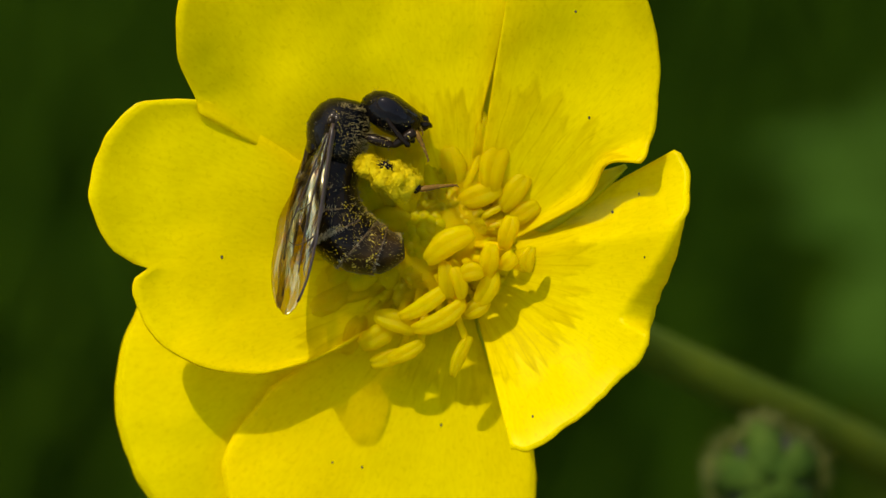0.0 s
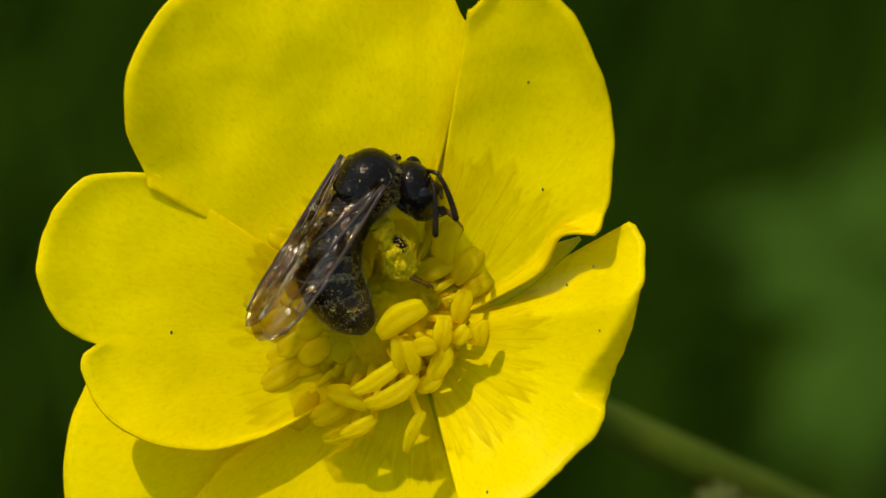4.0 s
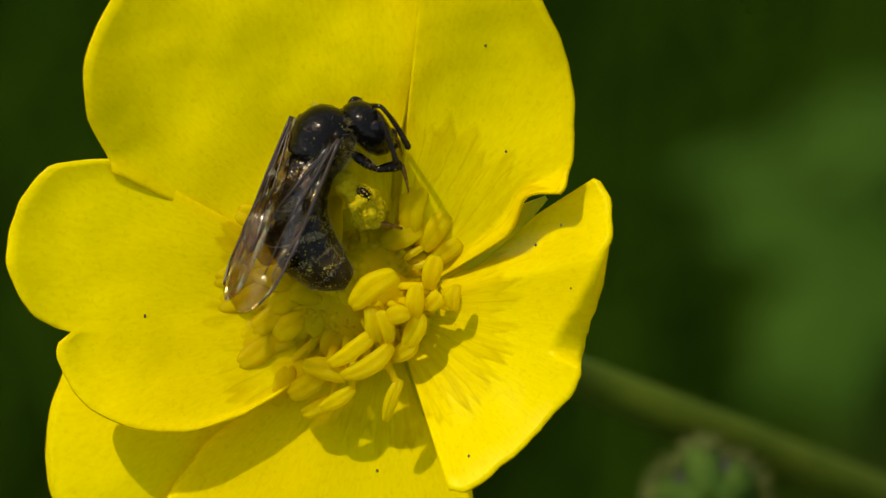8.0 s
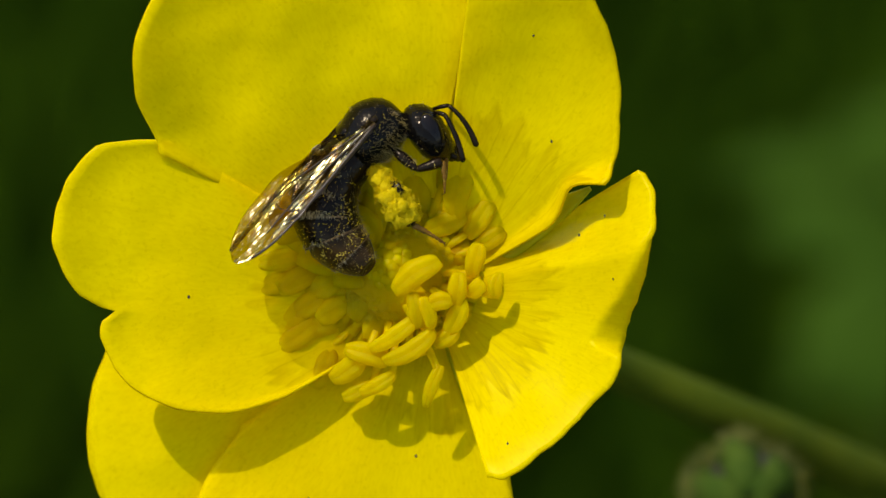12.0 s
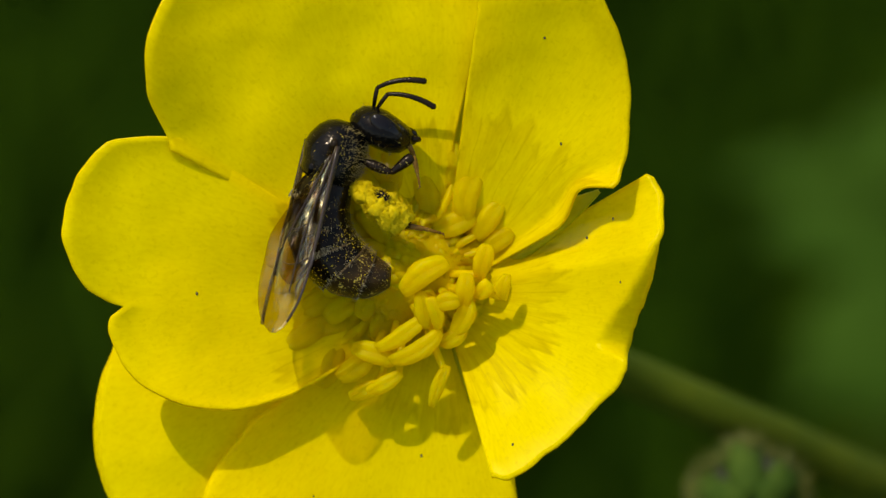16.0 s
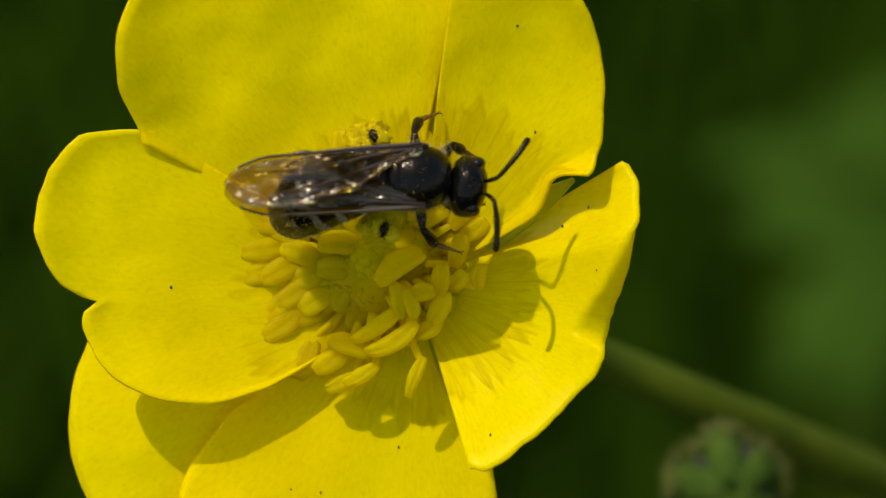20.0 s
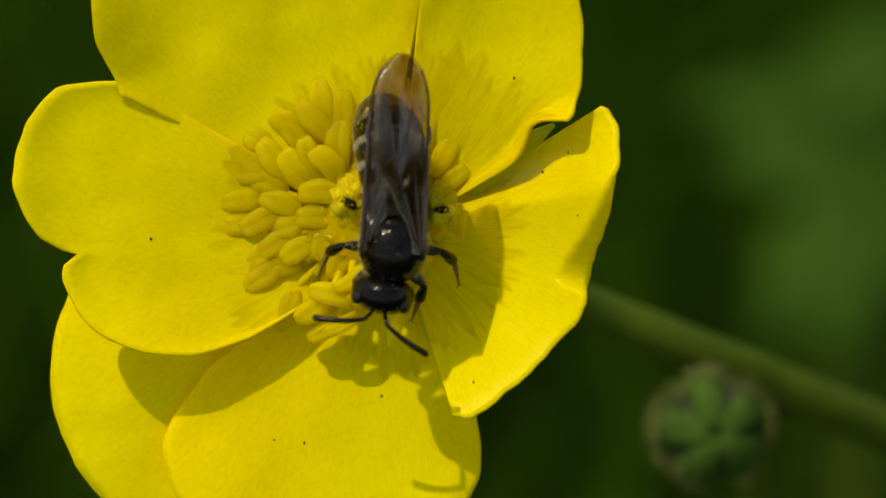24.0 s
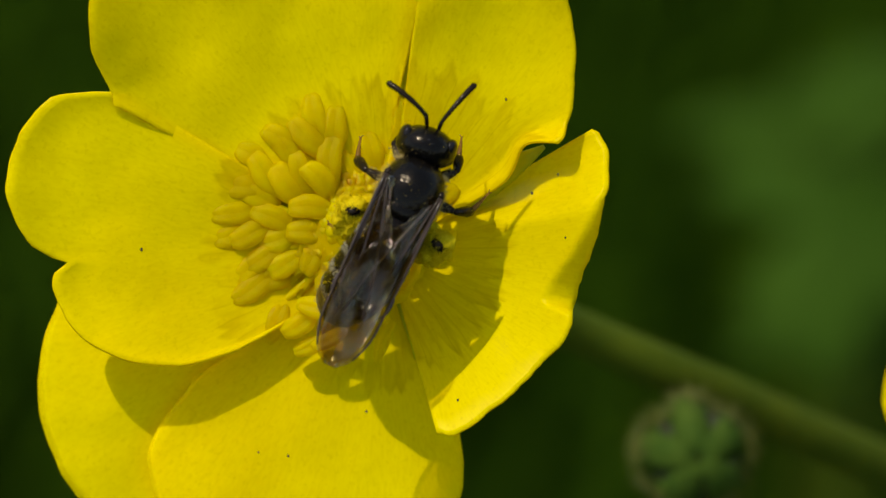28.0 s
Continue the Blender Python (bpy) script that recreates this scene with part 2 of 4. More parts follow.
GASTER = pollen_coated("brown_black_shell", (0.003, 0.0020, 0.0014), (0.009, 0.0055, 0.0025), 0.02, 0.14, 0.16)
TAIL = pollen_coated("dusty_brown_shell", (0.014, 0.008, 0.0025), (0.045, 0.023, 0.006), 0.10, 0.28, 0.16)
LEG = pollen_coated("leg_shell", (0.004, 0.0028, 0.002), (0.012, 0.007, 0.0035), 0.04, 0.25, 0.16)
FOOT = pollen_coated("amber_foot", (0.10, 0.045, 0.008), (0.22, 0.11, 0.016), 0.06, 0.4, 0.2)
POLLEN = grainy("pollen_mass", (0.62, 0.46, 0.006), (0.80, 0.62, 0.02), 7000, 0.9, 0.00004, 0.35, 0, 0.05)
EYE = grainy("compound_eye", (0.004, 0.0035, 0.0035), (0.010, 0.008, 0.008), 1500, 0.14, 0.0, 0.0, 0.0, 0.17)
FUZZ = grainy("golden_hair", (0.20, 0.14, 0.03), (0.38, 0.28, 0.08), 3000, 0.6)
BAND = grainy("cream_hair_band", (0.30, 0.25, 0.13), (0.50, 0.43, 0.26), 6000, 0.7, 0.00005)
RIM = grainy("amber_rim", (0.035, 0.020, 0.006), (0.10, 0.058, 0.018), 3000, 0.5, 0, 0, 0, 0.2)
VEIN = grainy("wing_vein", (0.018, 0.009, 0.005), (0.04, 0.02, 0.009), 2000, 0.35)
WING = wing_material()
SOIL = grainy("soil", (0.010, 0.026, 0.001), (0.026, 0.034, 0.004), 9, 0.95)
GRASS = grainy("grass_blade", (0.023, 0.060, 0.002), (0.042, 0.088, 0.004), 6, 0.9, 0, 0.15, 0, 0.03)
LEAF = grainy("broad_leaf", (0.017, 0.045, 0.003), (0.029, 0.063, 0.006), 30, 0.9, 0, 0.1, 0, 0.03)


# ---- building helpers ----
def part(name, bm, mat, parent=None, label="", smooth=True, at=None):
    """Links a bmesh as one mesh object, a part of parent."""
    me = bpy.data.meshes.new(name)
    bm.to_mesh(me)
    bm.free()
    me.materials.append(mat)
    if smooth:
        me.shade_smooth()
    ob = new(name, me)
    ob.parent = parent
    if at is not None:
        ob.matrix_basis = at
    return tagged(ob, label)


def thing(name, m, label, category, group="", kind=""):
    ob = new(name)
    ob.empty_display_size = 0.002
    ob.matrix_world = m
    return tagged(ob, label, category, group, kind)


def blob(bm, centre, size, turn=None, segments=18, rings=12):
    m = Matrix.Translation(centre) @ (turn or Matrix()) @ Matrix.Diagonal((*size, 1))
    return bmesh.ops.create_uvsphere(bm, u_segments=segments, v_segments=rings, radius=1.0, matrix=m)["verts"]


GOLD = (1 + math.sqrt(5)) / 2
BEAD = [Vector(v).normalized() for v in ((-1, GOLD, 0), (1, GOLD, 0), (-1, -GOLD, 0), (1, -GOLD, 0), (0, -1, GOLD), (0, 1, GOLD),
                                         (0, -1, -GOLD), (0, 1, -GOLD), (GOLD, 0, -1), (GOLD, 0, 1), (-GOLD, 0, -1), (-GOLD, 0, 1))]
BEAD_FACES = [(i, j, k) for i in range(12) for j in range(12) for k in range(12) if i < j and i < k and j != k
              and all((BEAD[a] - BEAD[b]).length < 1.1 for a, b in ((i, j), (j, k), (k, i)))
              and (BEAD[j] - BEAD[i]).cross(BEAD[k] - BEAD[i]).dot(BEAD[i]) > 0]


def bead(bm, centre, radius):
    """A small round grain."""
    v = [bm.verts.new(centre + p * radius) for p in BEAD]
    for f in BEAD_FACES:
        bm.faces.new([v[i] for i in f])


def tube(bm, points, radii, sides=8, flat=1.0):
    """A round tube through points, closed at both ends."""
    pts = [Vector(p) for p in points]
    rings = []
    up = Vector((0.13, 0.31, 0.94))
    for i, p in enumerate(pts):
        d = (pts[min(i + 1, len(pts) - 1)] - pts[max(i - 1, 0)]).normalized()
        a = d.cross(up)
        a = (a if a.length > 0.1 else d.cross(Vector((1, 0, 0)))).normalized()
        b = d.cross(a)
        rings.append([bm.verts.new(p + (a * math.cos(s) + b * flat * math.sin(s)) * radii[i])
                      for s in (math.tau * k / sides for k in range(sides))])
    for r1, r2 in zip(rings, rings[1:]):
        for k in range(sides):
            bm.faces.new((r1[k], r1[(k + 1) % sides], r2[(k + 1) % sides], r2[k]))
    bm.faces.new(rings[0][::-1])
    bm.faces.new(rings[-1])
    return rings


def bezier(points, count):
    """A smooth line through the given points."""
    p = [Vector(q) for q in points]
    out = []
    for i in range(count):
        s = i / (count - 1) * (len(p) - 1)
        k = min(int(s), len(p) - 2)
        f = s - k
        a, b, c, d = p[max(k - 1, 0)], p[k], p[k + 1], p[min(k + 2, len(p) - 1)]
        out.append(0.5 * (2 * b + (c - a) * f + (2 * a - 5 * b + 4 * c - d) * f * f + (3 * b - 3 * c + d - a) * f ** 3))
    return out


def hairs(bm, where, normal, length, width, spread, rng):
    d = (normal + Vector((rng.uniform(-1, 1), rng.uniform(-1, 1), rng.uniform(-1, 1))) * spread).normalized()
    a = d.orthogonal().normalized() * width
    b = d.cross(a)
    tip = bm.verts.new(where + d * length)
    ring = [bm.verts.new(where + v) for v in (a, -a * 0.5 + b * 0.87, -a * 0.5 - b * 0.87)]
    for i in range(3):
        bm.faces.new((ring[i], ring[(i + 1) % 3], tip))


# ---- the ground and what grows behind ----
def build_ground():
    bm = bmesh.new()
    bmesh.ops.create_grid(bm, x_segments=40, y_segments=40, size=150)
    for v in bm.verts:
        v.co.z = 0.004 * noise.noise(v.co * 0.2)
    tagged(part("ground", bm, SOIL), "dark brown soil under the meadow grass", "ground", kind="structure")
    rng = random.Random(4)
    verts, faces = [], []

    def blade(x, y, ln, wd):
        ang = rng.uniform(0, math.tau)
        lean = ln * rng.uniform(0.1, 0.55)
        dx, dy = math.cos(ang), math.sin(ang)
        for k in range(4):
            s = k / 3
            w, o = wd * (1 - s * 0.9), lean * s * s
            cx, cy, cz = x + dx * o, y + dy * o, ln * s
            n = len(verts)
            verts.extend(((cx + dy * w, cy - dx * w, cz), (cx, cy, cz - wd * 0.3), (cx - dy * w, cy + dx * w, cz)))
            if k:
                faces.extend(((n - 3, n - 2, n + 1, n), (n - 2, n - 1, n + 2, n + 1)))

    for _ in range(10500):
        blade(rng.gauss(0, 0.29), rng.gauss(0.48, 0.29), rng.uniform(0.10, 0.24), rng.uniform(0.0015, 0.0032))
    for _ in range(52000):
        r, a = 4.8 * rng.random() ** 0.85, rng.uniform(0, math.tau)
        blade(r * math.cos(a), 0.4 + r * math.sin(a), rng.uniform(0.10, 0.24), rng.uniform(0.0025, 0.004) * (1 + r))
    me = bpy.data.meshes.new("grass")
    me.from_pydata(verts, [], faces)
    me.materials.append(GRASS)
    tagged(new("grass", me), "dense dark green meadow grass on the soil", "grass", kind="stuff")


def broad_plant(x, y, h, size, seed):
    """A low plant with broad pointed leaves behind the flower."""
    rng = random.Random(seed)
    top = PLAN @ spot(x, y, h)
    plant = thing("leafy_plant", Matrix.Translation((top.x, top.y, 0.0)), "leafy green meadow plant growing out of the grass", "plant", "leafy plants")
    for i in range(7):
        a = math.tau * i / 7 + rng.uniform(-0.3, 0.3)
        d = Vector((math.cos(a), math.sin(a), 0))
        n = Vector((-d.y, d.x, 0))
        ln, wd = size * rng.uniform(0.8, 1.2), size * rng.uniform(0.22, 0.3)
        bm = bmesh.new()
        rows = []
        for j in range(9):
            f = j / 8
            c = Vector((0, 0, top.z)) + d * ln * f + Vector((0, 0, ln * (0.35 * f - 0.55 * f * f)))
            w = wd * math.sin(math.pi * (0.04 + 0.94 * f)) ** 0.8
            rows.append([bm.verts.new(c + n * w * s + Vector((0, 0, 0.12 * w * abs(s)))) for s in (-1, -0.5, 0, 0.5, 1)])
        for r1, r2 in zip(rows, rows[1:]):
            for k in range(4):
                bm.faces.new((r1[k], r1[k + 1], r2[k + 1], r2[k]))
        ob = part("leaf", bm, LEAF, plant)
        solid = ob.modifiers.new("thickness", 'SOLIDIFY')
        solid.thickness = 0.0004
    bm = bmesh.new()
    tube(bm, [Vector((0, 0, 0)), Vector((0.002, 0, top.z * 0.5)), Vector((0, 0, top.z))], [0.002, 0.0017, 0.001], 8)
    part("stem", bm, STALK, plant)
    return plant


# ---- the buttercup ----
HEART = (822, 468)
INTO = PLAN.inverted()


def edge_radius(margin, a):
    """The petal's reach at the angle a, smooth between the corners (angle, reach)."""
    n = len(margin)
    for i in range(n - 1):
        a0, a1 = margin[i][0], margin[i + 1][0]
        if a0 <= a <= a1 or i == n - 2:
            f = min(max((a - a0) / (a1 - a0), 0), 1)
            p0, p1, p2, p3 = (margin[max(i - 1, 0)][1], margin[i][1], margin[i + 1][1], margin[min(i + 2, n - 1)][1])
            m1, m2 = (p2 - p0) * 0.4, (p3 - p1) * 0.4
            if (p2 - p1) * (p1 - p0) <= 0:
                m1 = 0
            if (p3 - p2) * (p2 - p1) <= 0:
                m2 = 0
            return ((2 * f ** 3 - 3 * f * f + 1) * p1 + (f ** 3 - 2 * f * f + f) * m1 + (3 * f * f - 2 * f ** 3) * p2 + (f ** 3 - f * f) * m2)


def petal_height(spec, a, r, s):
    """Height over the heart's plane in mm; s runs from -1 to 1 across the petal."""
    q = r / 600
    h = spec["lift"] + spec["rise"] * q ** spec["power"] + spec["cup"] * s * s * min(q * 2, 1) + spec["tilt"] * s * min(q * 2, 1)
    p = Vector((r * math.cos(radians(a)), r * math.sin(radians(a)), spec["seed"] * 50.0))
    return h + spec["ripple"] * (noise.noise(p * 0.006) * min(q * 2, 1.3) + 0.25 * noise.noise(p * 0.02) * q)


def petal(parent, spec):
    margin = spec["margin"]
    a0, a1 = margin[0][0], margin[-1][0]
    na, nr = 72, 34
    bm = bmesh.new()
    uv = bm.loops.layers.uv.new("UVMap")
    grid, coords = [], {}
    for i in range(na + 1):
        a = a0 + (a1 - a0) * i / na
        s = 2 * i / na - 1
        reach = edge_radius(margin, a) + 2.5 * noise.noise(Vector((a * 0.35, spec["seed"], 0.5)))
        row = []
        for j in range(nr + 1):
            f = j / nr
            r = 22 + (reach - 22) * f
            aw = a + spec.get("bay", 0.0) * (1 - i / na) ** 5 * math.exp(-((r - 306) / (44 if r < 306 else 50)) ** 2)
            if "slit" in spec:
                wide, r0, spread = spec["slit"]
                aw += wide * (1 - i / na) ** 6 * math.exp(-((r - r0) / spread) ** 2)
            h = petal_height(spec, a, r, s) + spec["roll"] * max(f - 0.88, 0) ** 2 * 60
            for sign, key in ((-1, "low_side"), (1, "high_side")):
                if key in spec:
                    deep, wide = spec[key]
                    k = min(max((s * sign - 1 + wide) / wide, 0), 1)
                    h += deep * k * k * (3 - 2 * k) * min(max(r - 90, 0) / 180, 1)
            if "lip" in spec:
                k = min(max((s + 0.2) / 0.8, 0), 1) * (1 - 0.85 * min(max((s - 0.62) / 0.30, 0), 1))
                h += spec["lip"] * k * (max(f - 0.66, 0) / 0.34) ** 2
            if "fold" in spec:
                lo, hi, slope = spec["fold"]
                k = min(max((a - lo) / 2.5, 0), 1) * (a < hi)
                wide = 0.03 + 0.16 * min(max((hi - a) / (hi - lo), 0), 1)
                h += slope * k * max(f - 1 + wide, 0)
            v = bm.verts.new(spot(HEART[0] + r * math.cos(radians(aw)), HEART[1] - r * math.sin(radians(aw)), h))
            coords[v] = (a / 60.0 + spec["seed"], r * STEP + spec.get("zone", 0.0))
            row.append(v)
        grid.append(row)
    for g1, g2 in zip(grid, grid[1:]):
        for j in range(nr):
            f = bm.faces.new((g1[j], g1[j + 1], g2[j + 1], g2[j]))
            for lp in f.loops:
                lp[uv].uv = coords[lp.vert]
    bmesh.ops.recalc_face_normals(bm, faces=bm.faces)
    ob = part("petal", bm, PETAL, parent, spec["label"])
    if ob.data.polygons[40].normal.z < 0:
        ob.data.flip_normals()
    solid = ob.modifiers.new("thickness", 'SOLIDIFY')
    solid.thickness, solid.offset = 0.00012, -1
    ob.data.materials.append(PETAL_BACK)
    solid.material_offset = 1
    return ob


PETALS = [
    dict(seed=1, label="broad rounded petal with a wavy margin", zone=-1.2, lift=0.40, rise=2.65, power=1.2, cup=0.0, tilt=0.03, ripple=0.40, roll=-0.1, lip=1.3,
         slit=(3.0, 250, 95),
         margin=[(80.5, 560), (86, 640), (96.5, 723), (110, 745), (126, 733), (137, 690), (143.5, 636), (150.3, 545)]),
    dict(seed=2, label="petal with a curled lower corner", zone=-1.9, bay=8.4, lift=0.35, rise=4.6, power=1.25, cup=0.2, tilt=0.0, ripple=0.36, roll=0.4, low_side=(0.55, 0.30),
         margin=[(27.3, 356), (30.5, 372), (33, 385), (36, 412), (40, 442), (47.6, 505), (55.8, 566), (64.7, 628), (74.6, 665), (81.1, 580)]),
    dict(seed=3, label="upright petal folded in at its rim", zone=0.5, lift=0.20, rise=7.9, power=1.35, cup=0.35, tilt=0.0, ripple=0.34, roll=-0.12, fold=(-20, 12, -7.5), high_side=(-2.2, 0.40),
         margin=[(-76, 335), (-71.8, 347), (-58.2, 338), (-41.3, 337), (-25.5, 352), (-17.9, 347), (-10.2, 350), (5.8, 381), (18.2, 416), (24, 430), (27.0, 430), (28.8, 420)]),
    dict(seed=4, label="lower petal in half shade", lift=-0.2, rise=0.6, power=1.2, cup=-0.1, tilt=-0.1, ripple=0.25, roll=-0.2,
         margin=[(212, 410), (217, 520), (219.6, 560), (226.4, 600), (235.8, 625), (248.8, 616), (262.9, 581), (276, 535), (285.9, 452), (288.5, 400), (291, 335), (297, 310)]),
    dict(seed=5, label="rearmost petal, half covered by its neighbours", lift=-0.65, rise=0.2, power=1.2, cup=-0.1, tilt=0.0, ripple=0.25, roll=-0.2,
         margin=[(178, 520), (188.5, 590), (195.6, 638), (205.5, 680), (215.7, 695), (225.6, 690), (233.6, 668), (243, 600)]),
    dict(seed=6, label="flat spreading petal with a notched margin", zone=-1.5, lift=0.30, rise=2.35, power=1.1, cup=0.05, tilt=-0.12, ripple=0.25, roll=0.25,
         margin=[(147.5, 535), (148.9, 560), (150.9, 598), (153.8, 645), (160.2, 673), (168.3, 678), (173, 657), (177.4, 625), (179.6, 585), (180.9, 556),
                 (182.0, 580), (184.0, 588), (186.1, 586), (192.5, 565), (199.6, 512), (207.3, 418), (212.0, 311), (213.6, 205)]),
]


def petal_surface(x, y):
    """The height of the uppermost petal at a place of the plan, in mm."""
    dx, dy = x - HEART[0], HEART[1] - y
    r, best = math.hypot(dx, dy), 0.0
    for spec in PETALS:
        lo, hi = spec["margin"][0][0], spec["margin"][-1][0]
        a = math.degrees(math.atan2(dy, dx))
        while a < lo:
            a += 360
        if a <= hi and r < edge_radius(spec["margin"], a):
            best = max(best, petal_height(spec, a, r, 2 * (a - lo) / (hi - lo) - 1))
    return best


def anther(parent, x, y, h, turn, length, width, base, lean=0.25, curl=None, flat=0.56):
    """A stamen: its flat strap of a pollen sac with a long groove, on a thread to the flower's heart."""
    c = spot(x, y, h)
    d = Vector((math.cos(radians(turn)), math.sin(radians(turn)), lean)).normalized()
    side = d.cross(Vector((0, 0, 1))).normalized()
    up = side.cross(d)
    hl, wd = length * STEP * MM * 0.5, width * STEP * MM * 0.46
    if curl is None:
        curl = 0.16 * math.sin(x * 3.1 + y * 1.7)
    bm = bmesh.new()
    sides = 22
    rings = []
    for j in range(13):
        f = j / 12
        s = math.sin(math.pi * (0.045 + 0.91 * f)) ** 0.36 * (0.90 + 0.14 * f + 0.09 * noise.noise(Vector((x, f * 3, y))))
        ring = []
        bend = up * (-0.13 * hl * (2 * f - 1) ** 2) + side * curl * hl * (2 * f - 1) ** 2 + side * (wd * 0.25 * noise.noise(Vector((x * 0.1, f * 1.5, y * 0.1))))
        for k in range(sides):
            a = math.tau * k / sides
            groove = 1 - 0.52 * math.exp(-((a - math.pi / 2) / 0.24) ** 2) - 0.08 * math.exp(-((a - math.pi / 2) / 0.9) ** 2)
            rough = 1 + 0.07 * noise.noise(Vector((x + math.cos(a) * 1.3, y + f * 5, math.sin(a) * 1.3)))
            ring.append(bm.verts.new(c + d * hl * (2 * f - 1) + bend + (side * math.cos(a) + up * math.sin(a) * flat) * wd * s * groove * rough))
        rings.append(ring)
    for r1, r2 in zip(rings, rings[1:]):
        for k in range(sides):
            bm.faces.new((r1[k], r1[(k + 1) % sides], r2[(k + 1) % sides], r2[k]))
    bm.faces.new(rings[0][::-1])
    bm.faces.new(rings[-1])
    ob = part("anther", bm, ANTHER, parent)
    bm = bmesh.new()
    foot = spot(*base)
    # the thread meets whichever end lies nearer to the heart
    way = -1 if (c - d * hl - foot).length < (c + d * hl - foot).length else 1
    end = c + d * hl * 0.8 * way - up * wd * 0.3
    mid = (foot + end) / 2 + Vector((0, 0, 0.35 * MM))
    tube(bm, bezier([foot, mid, end], 9), [(0.17 - 0.006 * i) * MM for i in range(9)], 7, 0.7)
    part("filament", bm, FILAMENT, ob)
    return ob


def build_buttercup():
    flower = thing("buttercup", PLAN.copy(), "open glossy yellow buttercup on a green stalk", "flower")
    for spec in PETALS:
        petal(flower, spec)
    # the seed head in the middle
    rng = random.Random(11)
    head = (752, 418)
    for i in range(46):
        a, q = i * 2.39996, math.sqrt(i / 46)
        bm = bmesh.new()
        x, y = head[0] + 48 * q * math.cos(a), head[1] - 48 * q * math.sin(a)
        h = 1.55 - 0.6 * q * q
        d = Vector((math.cos(a) * q, math.sin(a) * q, 0.9)).normalized()
        c = spot(x, y, h)
        tube(bm, [c - d * 0.0005, c - d * 0.0001, c + d * 0.0002, c + d * 0.00035], [0.00030, 0.00036, 0.00030, 0.00012], 8)
        part("carpel", bm, CARPEL, flower)
    # dome swollen in anther yellow, to brighten the shaded gaps between stamens
    bm = bmesh.new()
    blob(bm, spot(762, 432, 0.25), (0.0029, 0.0027, 0.00135), None, 28, 16)
    part("receptacle", bm, ANTHER, flower)
    # the bed of crowded filaments under the anthers, added so shaded gaps show yellow
    bm = bmesh.new()
    for i in range(640):
        a = i * 2.39996
        q = 0.25 + 0.75 * math.sqrt(i / 640)
        x, y = 762 + 150 * q * math.cos(a), 432 - 146 * q * math.sin(a)
        foot = spot(765 + 55 * math.cos(a), 435 - 55 * math.sin(a), 0.3)
        tip = spot(x + rng.uniform(-6, 6), y + rng.uniform(-6, 6), 1.55 - 0.75 * q ** 1.5 + rng.uniform(-0.15, 0.1))
        tube(bm, [foot, (foot + tip) / 2 + Vector((0, 0, 0.0004)), tip], [0.00012, 0.00018, 0.00020], 7)
    tagged(part("filament_mass", bm, FILAMENT, flower, "crowded pale yellow filaments"), kind="stuff")
    # stamens standing free in front of the seed head
    front = [(790, 431, 2.9, 33, 96, 50), (792, 496, 2.6, 100, 64, 34), (814, 500, 2.7, 106, 58, 30), (832, 480, 2.8, 12, 42, 38), (863, 463, 2.6, 82, 62, 38),
             (899, 412, 2.2, 76, 60, 38), (899, 463, 2.4, 50, 36, 34), (931, 458, 2.4, 80, 46, 30), (862, 512, 2.4, 66, 66, 40), (842, 545, 2.2, 28, 52, 36),
             (752, 538, 2.4, 30, 104, 34), (778, 565, 2.4, 31, 104, 38), (719, 624, 1.8, 27, 70, 30), (684, 636, 1.3, 16, 60, 34), (812, 630, 2.0, 68, 78, 26),
             (700, 568, 1.9, -20, 78, 44), (668, 596, 1.5, 30, 72, 46)]
    for x, y, h, turn, ln, wd in front:
        fx, fy = 775 + (x - 775) * 0.35, 440 + (y - 440) * 0.35
        anther(flower, x, y, h, turn, ln, wd, (fx, fy, 0.6), 0.15)
    # stamens on the far side, leaning out over the petals
    behind = [(796, 350, 1.45, 10, 74, 46), (849, 346, 1.5, 20, 78, 46), (908, 338, 1.25, 52, 80, 42), (925, 376, 1.2, 35, 62, 38), (873, 290, 1.05, 72, 98, 54),
              (838, 320, 1.3, -15, 60, 42), (853, 240, 0.8, 84, 84, 36), (803, 294, 1.1, 100, 84, 46), (762, 330, 1.35, 120, 74, 46), (735, 364, 1.5, 150, 70, 44)]
    for x, y, h, turn, ln, wd in behind:
        anther(flower, x, y, petal_surface(x, y) + (h - 0.8) * 0.45, turn, ln, wd, (790 + (x - 790) * 0.3, 425 + (y - 425) * 0.3, 0.5), 0.12, flat=0.40)
    # the older stamens lie back on the petals, ring behind ring
    for count, reach, over, long, seed in ((24, 203, 0.03, 88, 0.3), (22, 166, 0.16, 88, 0.0), (18, 128, 0.36, 84, 0.45), (12, 90, 0.60, 74, 0.2)):
        for i in range(count):
            a = math.tau * (i + seed) / count + rng.uniform(-0.07, 0.07)
            r = reach + rng.uniform(-13, 13)
            x, y = 765 + r * 1.03 * math.cos(a), 424 - r * math.sin(a)
            if (x > 835 and y > 372) or (x > 640 and y > 520) or (x > 790 and y > 405) or (x > 735 and 250 < y < 405) or (reach > 200 and x > 730):
                continue
            anther(flower, x, y, petal_surface(x, y) + over + rng.uniform(-0.06, 0.06), math.degrees(a) + rng.uniform(-24, 24), long * rng.uniform(0.82, 1.12), rng.uniform(44, 56),
                   (768 + 58 * math.cos(a), 434 - 58 * math.sin(a), 0.55), rng.uniform(0.0, 0.25), flat=0.36)
